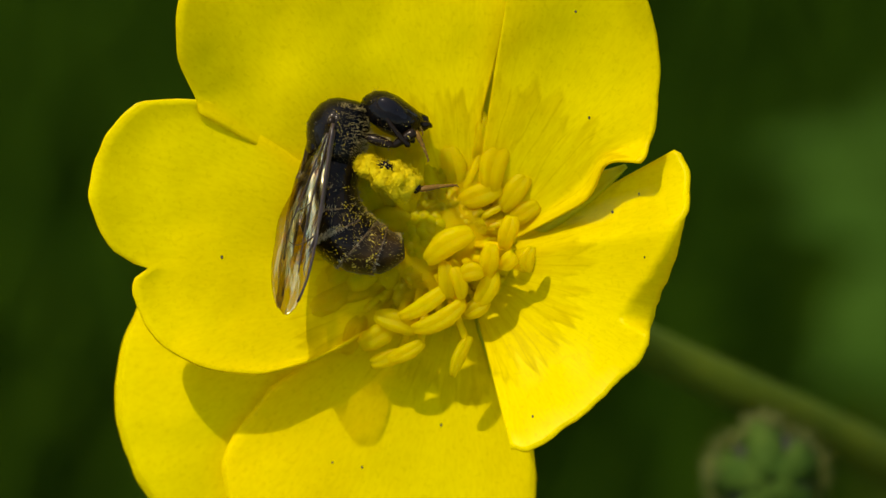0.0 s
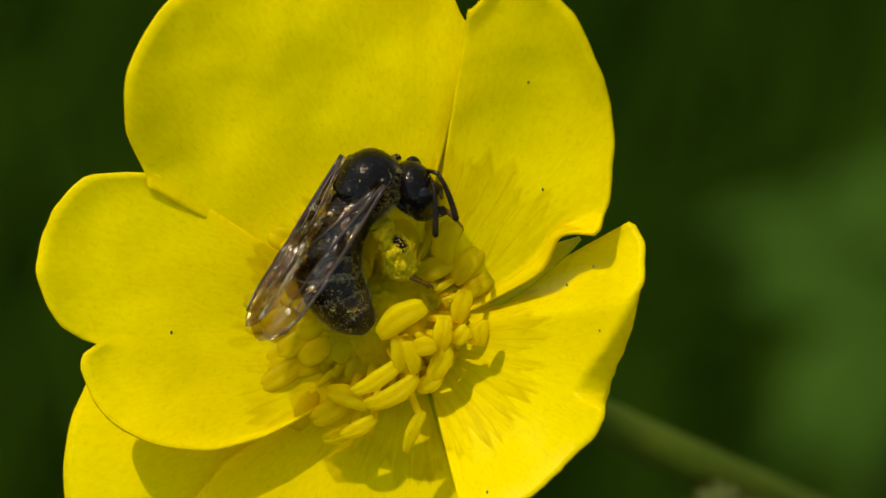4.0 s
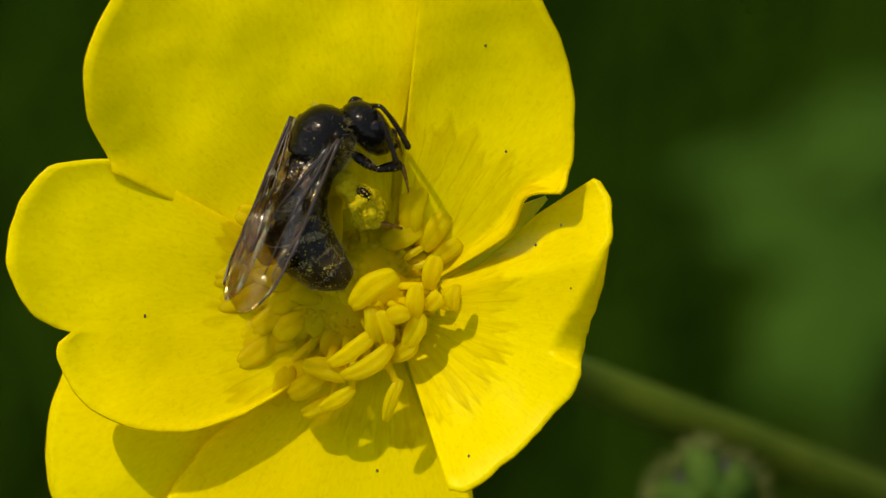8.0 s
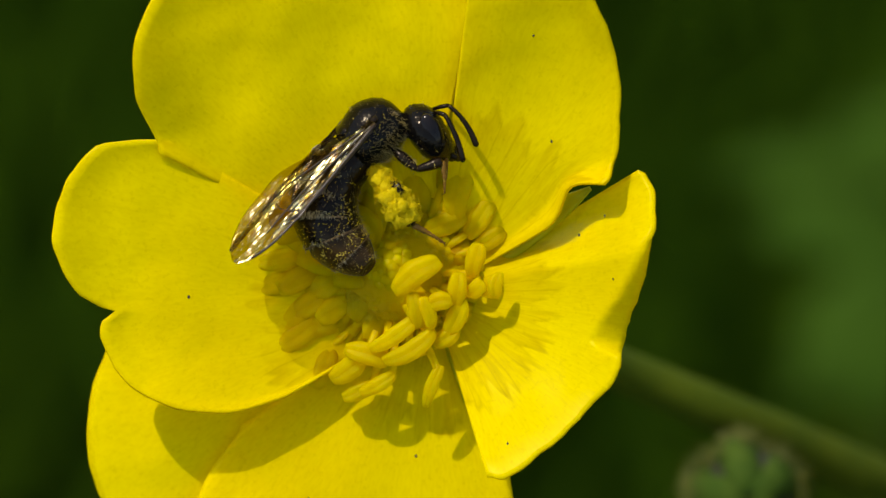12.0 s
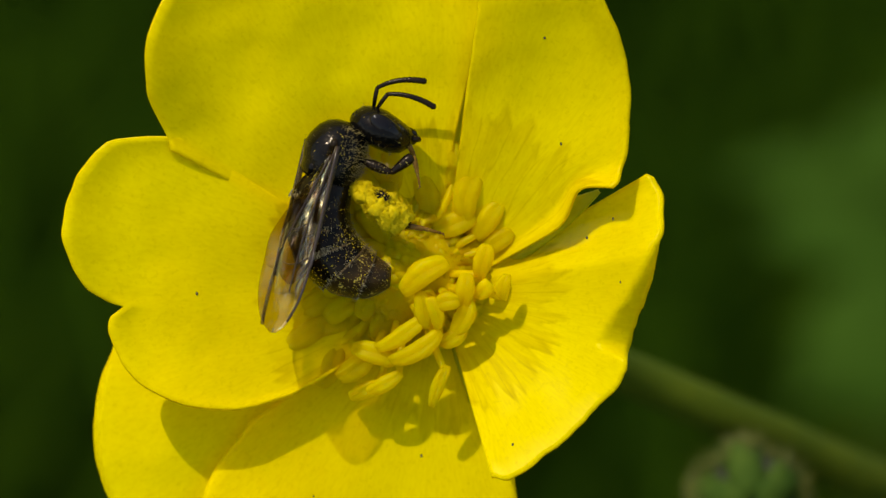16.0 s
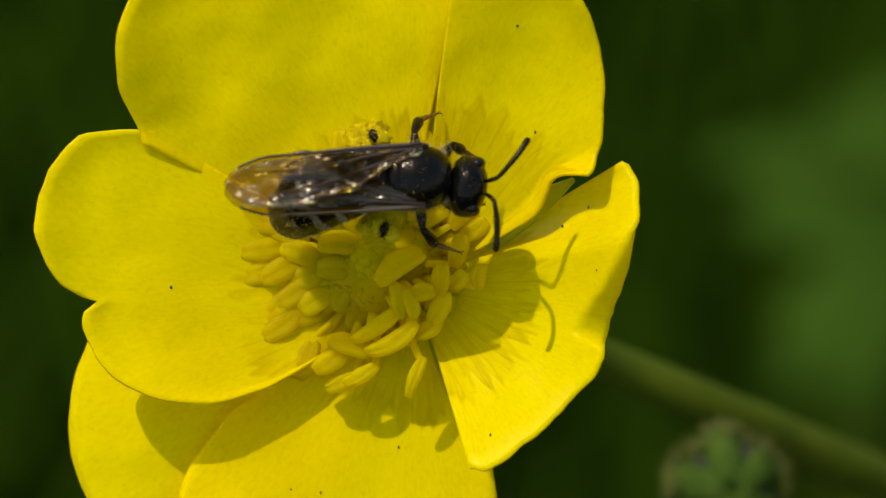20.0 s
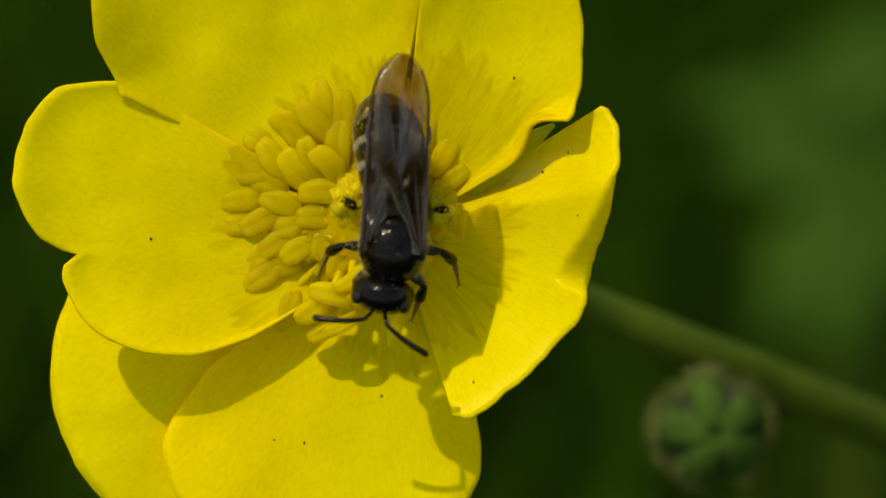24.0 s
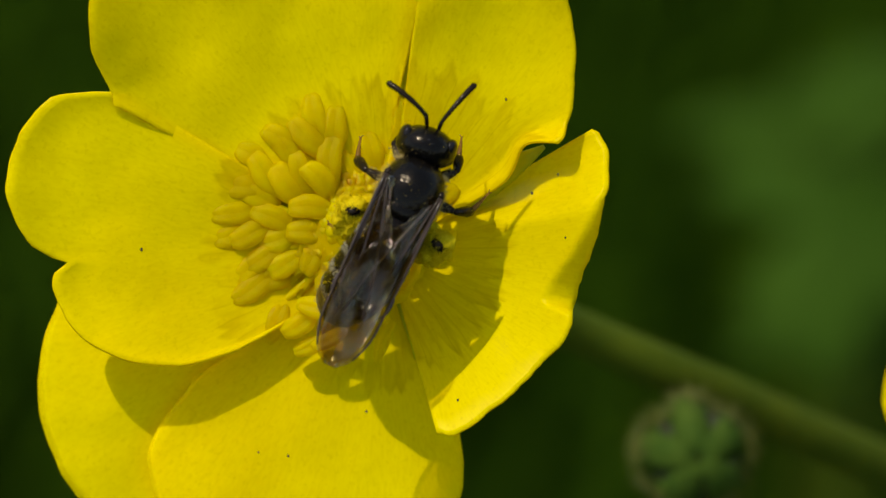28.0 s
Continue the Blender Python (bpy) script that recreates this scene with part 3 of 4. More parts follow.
    # sepals under the petals show green between them
    for a in (82, 31.5, -75, 150, 215):
        bm = bmesh.new()
        d = Vector((math.cos(radians(a)), math.sin(radians(a)), 0))
        n = Vector((-d.y, d.x, 0))
        rows = []
        for j in range(9):
            f = j / 8
            r = 30 + {-75: 170, 31.5: 305}.get(a, 500 if a == 82 else 330) * f
            h = -0.30 + {-75: 0.45}.get(a, 0.0) * f ** 1.3
            if a in (82, 31.5):
                h = petal_height(PETALS[0 if a == 82 else 1], a, r, -0.95) - (0.14 if a == 82 else 0.40)
            w = (0.00018 if a == -75 else 0.00040 if a == 82 else 0.00055) * math.sin(math.pi * (0.12 + 0.86 * f)) ** 0.7
            c = spot(HEART[0] + r * d.x, HEART[1] - r * d.y, h)
            rows.append([bm.verts.new(c + n * w * s + Vector((0, 0, (-0.00006 if a == 31.5 else -0.0003) * (1 - s * s)))) for s in (-1, -0.5, 0, 0.5, 1)])
        for r1, r2 in zip(rows, rows[1:]):
            for k in range(4):
                bm.faces.new((r1[k], r1[k + 1], r2[k + 1], r2[k]))
        ob = part("sepal", bm, GREEN, flower, "pale green hairy sepal")
        solid = ob.modifiers.new("thickness", 'SOLIDIFY')
        solid.thickness = 0.00015
    # dark specks on the petals
    spots = [(1018, 20, 1), (1083, 375, 2), (1130, 343, 2), (1140, 455, 2), (942, 737, 2), (1070, 268, 1), (392, 455, 5), (588, 818, 3), (780, 752, 3),
             (640, 826, 3), (1110, 268, 1), (1042, 208, 1)]
    for x, y, k in spots:
        dx, dy = x - HEART[0], HEART[1] - y
        a = math.degrees(math.atan2(dy, dx))
        margin = PETALS[k]["margin"]
        while a < margin[0][0]:
            a += 360
        s = 2 * (a - margin[0][0]) / (margin[-1][0] - margin[0][0]) - 1
        h = petal_height(PETALS[k], a, math.hypot(dx, dy), s)
        bm = bmesh.new()
        blob(bm, spot(x, y, h + 0.01), (0.00003 + 0.00002 * rng.random(), 0.00004 + 0.00003 * rng.random(), 0.00002), None, 8, 6)
        part("speck", bm, SPECK, flower, "tiny black speck")
    # the stalk runs off behind the rim
    bm = bmesh.new()
    line = bezier([spot(800, 460, -0.5), spot(900, 500, -8), spot(1110, 598, -19), spot(1400, 735, -24), spot(1800, 930, -34), spot(2050, 1060, -46), spot(2250, 1250, -70), INTO @ Vector((0.044, 0.030, 0.36)), INTO @ Vector((0.052, 0.062, 0.18)), INTO @ Vector((0.055, 0.066, -0.004))], 60)
    tube(bm, line, [(0.00068 + 0.00036 * min(k / 24, 1)) for k in range(60)], 12)
    part("stalk", bm, STALK, flower, "blurred hairy green stalk")
    return flower


def build_bud():
    bud = thing("flower_bud", PLAN @ Matrix.Translation(spot(1357, 845, -20)), "hairy green closed buttercup bud on a side stalk", "flower bud")
    rng = random.Random(7)
    for i in range(5):
        a = radians(100 + 72 * i)
        bm = bmesh.new()
        d = Vector((math.cos(a), math.sin(a), 0))
        n = Vector((-d.y, d.x, 0))
        rows = []
        for j in range(9):
            el = radians(-60 + 146 * j / 8)
            wd = 0.00096 * math.cos(el * 0.94) ** 0.8 * (1 + 0.22 * noise.noise(Vector((i * 7.0, j * 0.9, 0))))
            c = d * 0.0024 * math.cos(el) + Vector((0, 0, 0.0021 * math.sin(el)))
            rows.append([bm.verts.new(c + n * wd * s - d * 0.00075 * s * s * math.cos(el)) for s in (-1, -0.6, -0.2, 0.2, 0.6, 1)])
        for r1, r2 in zip(rows, rows[1:]):
            for k in range(5):
                bm.faces.new((r1[k], r1[k + 1], r2[k + 1], r2[k]))
        ob = part("sepal", bm, BUD, bud)
        solid = ob.modifiers.new("thickness", 'SOLIDIFY')
        solid.thickness = 0.0003
    bm = bmesh.new()
    blob(bm, Vector((0, 0, 0)), (0.0019, 0.0019, 0.0017))
    part("core", bm, BUD_DARK, bud, "dark brown folded core")
    bm = bmesh.new()
    for _ in range(1500):
        z = rng.uniform(-0.6, 0.55)
        a = rng.uniform(0, math.tau)
        if noise.noise(Vector((math.cos(a) * 2, math.sin(a) * 2, z * 2))) < 0.08:
            continue
        nrm = Vector((math.cos(a) * math.sqrt(1 - z * z), math.sin(a) * math.sqrt(1 - z * z), z))
        hairs(bm, nrm * 0.0023, nrm, rng.uniform(0.0004, 0.0009), 0.00003, 0.7, rng)
    tagged(part("hair", bm, HAIR_PALE, bud, "pale stiff hairs"), kind="stuff")
    bm = bmesh.new()
    o = spot(1357, 845, -20)
    line = bezier([Vector((0.0, 0, -0.0014)), spot(1385, 900, -27) - o, spot(1430, 990, -40) - o, INTO @ Vector((0.020, 0.020, 0.38)) - o,
                   INTO @ Vector((0.026, 0.030, 0.2)) - o, INTO @ Vector((0.030, 0.034, -0.004)) - o], 26)
    tube(bm, line, [0.0008] + [0.0009] * 25, 12)
    part("stalk", bm, STALK, bud, "yellowish green hairy stalk")
    return bud


# ---- the bee ----
def loft(bm, stations, sides=20):
    """Oval rings along x: (x, half width, half height, centre height)."""
    rings = []
    for x, w, h, z in stations:
        rings.append([bm.verts.new((x * MM, w * MM * math.cos(a), (z + h * math.sin(a)) * MM)) for a in (math.tau * k / sides for k in range(sides))])
    for r1, r2 in zip(rings, rings[1:]):
        for k in range(sides):
            bm.faces.new((r1[k], r1[(k + 1) % sides], r2[(k + 1) % sides], r2[k]))
    bm.faces.new(rings[0][::-1])
    bm.faces.new(rings[-1])
    bmesh.ops.recalc_face_normals(bm, faces=bm.faces)


def wing(parent, name, length, width, side, at):
    """A thin wing with veins, lying back along -x from its root; side is 1 for the bee's left."""
    def outline(f):
        grow = min(f / 0.55, 1.0)
        back = width * (0.16 + 0.84 * (grow * grow * (3 - 2 * grow)))
        tip = math.sqrt(max(1 - max((f - 0.70) / 0.302, 0) ** 2, 0))
        front, mid = 0.12, -0.42 * width
        return mid + (front - mid) * tip, mid + (-back - mid) * tip
    bm = bmesh.new()
    rows = []
    for i in range(25):
        f = i / 24
        a, b = outline(f)
        row = []
        for k in range(9):
            y = a + (b - a) * k / 8
            z = 0.05 * math.sin(k * 1.9 + f * 9) * (0.3 + 0.7 * f) + 0.06 * noise.noise(Vector((f * 6, y * 3, side + length)))
            row.append(bm.verts.new((-length * f * MM, y * side * MM, z * MM)))
        rows.append(row)
    for r1, r2 in zip(rows, rows[1:]):
        for k in range(8):
            bm.faces.new((r1[k], r1[k + 1], r2[k + 1], r2[k]))
    ob = part(name, bm, WING, parent, "smoky translucent brown wing with dark veins", at=at)
    solid = ob.modifiers.new("thickness", 'SOLIDIFY')
    solid.thickness, solid.offset = 0.000006, 0
    def vein(points, r):
        bm2 = bmesh.new()
        pts = []
        for f, k in points:
            a, b = outline(f)
            y = a + (b - a) * k
            pts.append(Vector((-length * f * MM, y * side * MM, (0.05 * math.sin(k * 8 * 1.9 + f * 9) * (0.3 + 0.7 * f) + 0.02) * MM)))
        tube(bm2, bezier(pts, 14), [r * MM * (1 - 0.4 * i / 13) for i in range(14)], 6)
        part("vein", bm2, VEIN, ob, "dark brown vein")
    vein([(0.0, 0.1), (0.3, 0.0), (0.6, 0.0), (0.8, 0.0), (0.93, 0.02)], 0.065)
    vein([(0.0, 0.3), (0.25, 0.30), (0.5, 0.28), (0.78, 0.30)], 0.035)
    vein([(0.05, 0.6), (0.3, 0.62), (0.55, 0.66), (0.72, 0.72)], 0.03)
    if length > 4:
        vein([(0.42, 0.30), (0.45, 0.48), (0.46, 0.64)], 0.022)
        vein([(0.58, 0.04), (0.62, 0.22), (0.64, 0.46), (0.62, 0.68)], 0.022)
        vein([(0.66, 0.04), (0.74, 0.16), (0.80, 0.08)], 0.022)
        bm2 = bmesh.new()
        blob(bm2, Vector((-length * 0.6 * MM, 0.16 * side * MM, 0.03 * MM)), (0.34 * MM, 0.07 * MM, 0.03 * MM), None, 10, 6)
        part("stigma", bm2, VEIN, ob, "brown wing spot")
    return ob


LEG_ROOTS = {"fore": (0.78, 0.50, -0.72), "middle": (0.12, 0.66, -0.86), "hind": (-0.72, 0.60, -0.78)}
LEG_SIZES = {"fore": (0.90, 0.78, 0.80), "middle": (1.02, 0.92, 1.00), "hind": (1.15, 1.30, 1.25)}
# the ways of thigh, shin and foot (ahead, outwards, up): standing spread, then hanging on its side among the stamens
LEG_SPREAD = {"fore": ((0.62, 0.72, -0.20), (0.50, -0.20, -0.85), (0.75, -0.25, -0.55)),
              "middle": ((0.02, 0.96, 0.12), (0.28, 0.50, -0.80), (0.80, 0.30, -0.45)),
              "hind": ((-0.42, 0.88, 0.12), (-0.60, -0.20, -0.80), (0.25, 0.55, -0.75))}
LEG_HANG = {"fore": ((0.60, 0.25, -0.76), (-0.15, 0.05, -0.95), (-0.70, 0.0, -0.70)),
            "middle": ((-0.02, 0.35, -0.94), (0.82, 0.20, -0.50), (-0.70, 0.05, -0.70)),
            "hind": ((-0.30, 0.52, -0.80), (-0.26, 0.12, -0.95), (0.30, -0.05, -0.95))}


def leg(parent, name, key, rng):
    """A leg in three rigid pieces, each reaching along +x from its own joint: thigh, shin and a jointed foot."""
    l1, l2, l3 = LEG_SIZES[key]
    load = key == "hind"
    thick = 1.15 if load else 1.0
    bm = bmesh.new()
    tube(bm, [Vector((x * l1, 0, 0)) * MM for x in (-0.06, 0.06, 0.3, 0.65, 0.92, 1.0)], [r * thick * MM for r in (0.07, 0.13, 0.19, 0.18, 0.12, 0.07)], 12)
    femur = part(name, bm, LEG, parent)
    bm = bmesh.new()
    tube(bm, [Vector((x * l2, 0, 0)) * MM for x in (-0.05, 0.06, 0.35, 0.75, 0.96, 1.02)], [r * thick * MM for r in (0.07, 0.12, 0.16, 0.20, 0.17, 0.08)], 12)
    shin = part("shin", bm, LEG, femur)
    bm = bmesh.new()
    cuts = [0, 0.04, 0.42, 0.46, 0.50, 0.58, 0.61, 0.69, 0.72, 0.80, 0.83, 0.96, 1.0]
    wide = [0.06, 0.10, 0.085, 0.05, 0.075, 0.07, 0.045, 0.065, 0.04, 0.06, 0.035, 0.05, 0.03]
    tube(bm, [Vector((x * l3, 0, -0.10 * l3 * x * x)) * MM for x in cuts], [r * thick * MM for r in wide], 8)
    tip = Vector((l3, 0, -0.10 * l3))
    for s in (-1, 1):
        tube(bm, [tip * MM, (tip + Vector((0.10, s * 0.06, -0.02))) * MM, (tip + Vector((0.15, s * 0.08, -0.10))) * MM], [0.024 * MM, 0.018 * MM, 0.006 * MM], 6)
    foot = part("foot", bm, FOOT, femur, "thin jointed amber foot")
    bits = {"thigh": femur, "shin": shin, "foot": foot}
    if load:
        for owner, ln, big in (("thigh", l1, 0.32), ("shin", l2, 0.54)):
            bm = bmesh.new()
            n = 26
            spine = [Vector((ln * ((-0.05 if owner == "thigh" else -0.24) + (1.02 if owner == "thigh" else 1.18) * k / (n - 1)), 0.03 * math.sin(k * 0.9), -0.05)) * MM for k in range(n)]
            girth = [(0.07 + big * math.sin(math.pi * (0.08 + 0.80 * k / (n - 1))) ** 0.5) * MM for k in range(n)]
            for ring in tube(bm, spine, girth, 26, 0.85):
                mid = sum((v.co for v in ring), Vector()) / 26
                for v in ring:
                    v.co = mid + (v.co - mid) * (1 + 0.42 * noise.noise(v.co * 2600 + Vector((ln, 0, 0))) + 0.26 * noise.noise(v.co * 7500) + 0.16 * noise.noise(v.co * 19000))
            for _ in range(620):
                k = rng.randrange(1, n - 2)
                nrm = Vector((rng.uniform(-0.3, 0.3), rng.uniform(-1, 1), rng.uniform(-1, 1))).normalized()
                bead(bm, spine[k] + nrm * girth[k] * rng.uniform(0.75, 1.22), rng.uniform(0.014, 0.034) * MM)
            for _ in range(260):
                k = rng.randrange(1, n - 2)
                nrm = Vector((rng.uniform(-0.6, 0.3), rng.uniform(-1, 1), rng.uniform(-1, 1))).normalized()
                hairs(bm, spine[k] + nrm * girth[k] * 0.8, nrm, rng.uniform(0.00015, 0.00030), 0.000011, 0.4, rng)
            lump = part("pollen_load", bm, POLLEN, femur, "crumbly pale yellow pollen load on feathery hairs")
            if owner == "shin":
                bits["load"] = lump
        # the bare dark plate at the knee
        bm = bmesh.new()
        blob(bm, Vector((l1 * 0.98, 0, 0.22)) * MM, (0.30 * MM, 0.17 * MM, 0.30 * MM))
        for _ in range(60):
            nrm = Vector((rng.uniform(-1, 1), rng.uniform(-1, 1), rng.uniform(0, 1))).normalized()
            hairs(bm, Vector((l1 * 0.98, 0, 0.22)) * MM + Vector((nrm.x * 0.30, nrm.y * 0.17, nrm.z * 0.30)) * MM, nrm, 0.00014, 0.000012, 0.4, rng)
        part("knee_plate", bm, LEG, femur, "black bristly knee plate")
    else:
        bm = bmesh.new()
        for _ in range(90):
            a = rng.uniform(0, math.tau)
            nrm = Vector((0.3, math.cos(a), math.sin(a))).normalized()
            hairs(bm, Vector((l1 * rng.random(), 0.15 * math.cos(a), 0.15 * math.sin(a))) * MM, nrm, 0.00014, 0.000009, 0.3, rng)
        tagged(part("leg_hair", bm, FUZZ, femur, "short golden hairs"), kind="stuff")
    return bits


# the wings lie flat over the back; on its side (raised towards 1) they stand up like a roof
WING_ROOTS = {"hind_wing": lambda s, raised: pose(0.05 * MM, (0.92 + (0.40 if s < 0 else 0) * raised) * s * MM, (0.86 - (0.46 if s < 0 else 0.10) * raised) * MM,
                                                  -(18 + (18 if s < 0 else 0) * raised) * s, -1.5, (3 - (9 if s < 0 else -4) * raised) * s),
              "fore_wing": lambda s, raised: pose(0.30 * MM, (0.96 + (0.40 if s < 0 else 0) * raised) * s * MM, (0.93 - (0.46 if s < 0 else 0.10) * raised) * MM,
                                                  -(20 + (18 if s < 0 else 0) * raised) * s, -2, (1.2 - (7 if s < 0 else -5) * raised) * s)}


def build_bee():
    rng = random.Random(21)
    bee = thing("bee", PLAN @ Matrix.Translation(spot(590, 225, 4)), "small black solitary bee dusted with yellow pollen", "bee")
    bits = {"bee": bee}
    bm = bmesh.new()
    loft(bm, [(-1.30, 0.30, 0.30, -0.15), (-1.22, 0.62, 0.60, -0.10), (-0.95, 0.90, 0.85, -0.08), (-0.6, 1.06, 1.00, -0.02), (-0.2, 1.13, 1.08, 0.02),
              (0.2, 1.14, 1.12, 0.04), (0.55, 1.06, 1.04, 0.02), (0.90, 0.92, 0.90, -0.04), (1.14, 0.72, 0.70, -0.10), (1.26, 0.42, 0.42, -0.12)], 24)
    thorax = part("thorax", bm, SKIN, bee, "shiny black thorax with a blue sheen")
    bm = bmesh.new()
    blob(bm, Vector((-0.58, 0, 0.80)) * MM, (0.32 * MM, 0.60 * MM, 0.22 * MM))
    part("scutellum", bm, SKIN, thorax)
    for s in (-1, 1):
        bm = bmesh.new()
        blob(bm, Vector((0.36, 0.98 * s, 0.48)) * MM, (0.19 * MM, 0.14 * MM, 0.13 * MM))
        part("tegula", bm, LEG, thorax, "brown shiny wing-base scale")
    bm = bmesh.new()
    for _ in range(380):
        a, x = rng.uniform(math.pi * 0.92, math.tau + 0.25), rng.uniform(-0.9, 1.1)
        s = math.sqrt(max(1 - (x / 1.3) ** 2, 0.05))
        g = rng.uniform(0.009, 0.022) * MM
        bead(bm, Vector((x, 1.13 * s * math.cos(a), 1.08 * s * math.sin(a) + 0.3 * rng.random())) * MM, g)
    tagged(part("pollen_grain", bm, POLLEN, thorax, "scattered yellow pollen grains"), kind="stuff")
    bm = bmesh.new()
    for _ in range(3600):
        a, x = rng.uniform(0, math.tau), rng.uniform(-1.1, 1.1)
        up = math.sin(a)
        if up > 0.25 and rng.random() < 0.93:
            continue
        s = math.sqrt(max(1 - (x / 1.25) ** 2, 0.05))
        o = Vector((x, 1.1 * s * math.cos(a), 1.05 * s * math.sin(a)))
        hairs(bm, o * MM, Vector((x * 0.4, math.cos(a), math.sin(a))).normalized(), rng.uniform(0.00012, 0.00030), 0.0000055, 0.5, rng)
    for _ in range(500):
        a = rng.uniform(0, math.tau)
        if math.sin(a) > 0.45:
            continue
        k = rng.uniform(0.62, 0.95)
        nrm = Vector((0.35, math.cos(a), math.sin(a))).normalized()
        hairs(bm, Vector((1.32 - 0.42 * k, k * math.cos(a), k * math.sin(a) - 0.08)) * MM, nrm, rng.uniform(0.00020, 0.00036), 0.000006, 0.35, rng)
    tagged(part("thorax_hair", bm, FUZZ, thorax, "short golden body hair"), kind="stuff")
    # head
    bm = bmesh.new()
    loft(bm, [(-0.58, 0.42, 0.42, 0.05), (-0.46, 0.80, 0.80, -0.06), (-0.22, 1.03, 1.06, -0.16), (0.08, 1.07, 1.14, -0.24), (0.38, 0.97, 1.08, -0.32),
              (0.60, 0.70, 0.88, -0.42), (0.72, 0.34, 0.56, -0.52)], 24)
    head = part("head", bm, SKIN, bee, "black head with sparse golden hair")
    bits["head"] = head
    for s in (-1, 1):
        bm = bmesh.new()
        blob(bm, Vector((0.14, 0.76 * s, -0.14)) * MM, (0.40 * MM, 0.285 * MM, 0.76 * MM), pose(0, 0, 0, 0, 6, 12 * s))
        part("compound_eye", bm, EYE, head, "glossy black oval eye")
        bm = bmesh.new()
        tube(bm, bezier([Vector((0.40, 0.34 * s, -1.18)) * MM, Vector((0.56, 0.30 * s, -1.42)) * MM, Vector((0.58, 0.02 * s, -1.62)) * MM], 7),
             [0.15 * MM, 0.14 * MM, 0.13 * MM, 0.11 * MM, 0.09 * MM, 0.06 * MM, 0.03 * MM], 8)
        part("mandible", bm, LEG, head, "dark reddish brown jaw")
    for x, y in ((0.05, 0.0), (-0.06, 0.16), (-0.06, -0.16)):
        bm = bmesh.new()
        blob(bm, Vector((x, y, 0.86)) * MM, (0.07 * MM, 0.07 * MM, 0.05 * MM), None, 10, 8)
        part("simple_eye", bm, EYE, head)
    bm = bmesh.new()
    tube(bm, [Vector((0.42, 0, -1.0)) * MM, Vector((0.50, 0, -1.3)) * MM, Vector((0.46, 0, -1.52)) * MM], [0.32 * MM, 0.3 * MM, 0.16 * MM], 10)
    part("face_plate", bm, SKIN, head)
    bm = bmesh.new()
    for _ in range(300):
        a, x = rng.uniform(0, math.tau), rng.uniform(-0.5, 0.6)
        if math.sin(a) > 0.3 and rng.random() < 0.7:
            continue
        nrm = Vector((x, math.cos(a), math.sin(a))).normalized()
        hairs(bm, Vector((x, 0.9 * math.cos(a), 0.85 * math.sin(a) - 0.1)) * MM, nrm, rng.uniform(0.0001, 0.00022), 0.000005, 0.5, rng)
    tagged(part("head_hair", bm, FUZZ, head, "short golden hair"), kind="stuff")
    # abdomen: six overlapping rings
    widths = [(0.90, 1.10), (1.06, 1.20), (1.17, 1.21), (1.17, 1.12), (1.06, 0.90), (0.85, 0.38)]
    for i, (w0, w1) in enumerate(widths):
        ln = 0.90
        bm = bmesh.new()
        st = []
        for k in range(8):
            f = k / 7
            w = w0 + (w1 - w0) * math.sin(f * math.pi / 2) if i < 3 else w0 + (w1 - w0) * f ** 1.6
            st.append((-ln * f, w, w * 0.97, 0))
        st = [(0.42, w0 * 0.72, w0 * 0.70, 0), (0.40, w0 * 0.80, w0 * 0.78, 0), (0.2, w0 * 0.94, w0 * 0.91, 0)] + st + [(-ln - 0.02, w1 * 0.9, w1 * 0.87, 0), (-ln + 0.05, w1 * 0.5, w1 * 0.48, 0)]
        loft(bm, st, 22)
        seg = part("abdomen_ring", bm, GASTER if i < 4 else TAIL, bee, "glossy dark brown ring with a pale hind edge")
        bits["ring", i] = seg
        if i < 5:
            bm = bmesh.new()
            for k in range(44):
                b0, b1 = math.tau * k / 44, math.tau * (k + 1) / 44
                bm.faces.new([bm.verts.new(Vector((x, w1 * g * math.cos(b), w1 * g * 0.97 * math.sin(b))) * MM)
                              for x, g, b in ((-ln * 0.95, 1.004, b0), (-ln * 0.95, 1.004, b1), (-ln - 0.012, 1.004, b1), (-ln - 0.012, 1.004, b0))])
            bmesh.ops.remove_doubles(bm, verts=bm.verts, dist=1e-8)
            bmesh.ops.recalc_face_normals(bm, faces=bm.faces)
            part("hind_edge", bm, RIM, seg, "thin amber hind edge")
            bm = bmesh.new()
            # short pale hair lying back in broad patches high on the sides
            for _ in range(420 if i in (0, 1, 2) else 90):
                a = radians(rng.gauss(40, 24))
                a = a if rng.random() < 0.5 else math.pi - a
                x = -ln * (1.0 - 0.26 * rng.random() ** 1.5)
                nrm = Vector((-1.0, math.cos(a) * 0.20, math.sin(a) * 0.20)).normalized()
                hairs(bm, Vector((x, w1 * math.cos(a), w1 * 0.97 * math.sin(a))) * MM, nrm, rng.uniform(0.00010, 0.00018), 0.000008, 0.25, rng)
            tagged(part("hair_band", bm, BAND, seg, "cream band of short hair"), kind="stuff")
        bm = bmesh.new()
        for _ in range(130 + 110 * i):
            a, x = rng.uniform(0, math.tau), -ln * rng.uniform(0.1, 0.95)
            if math.sin(a) > -0.25 and rng.random() < 0.88 - 0.10 * i:
                continue
            rr = (w0 + (w1 - w0) * (-x / ln)) * 1.005
            bead(bm, Vector((x, rr * math.cos(a), rr * 0.97 * math.sin(a))) * MM, rng.uniform(0.008, 0.022) * MM)
        tagged(part("pollen_grain", bm, POLLEN, seg, "scattered yellow pollen grains"), kind="stuff")
        bm = bmesh.new()
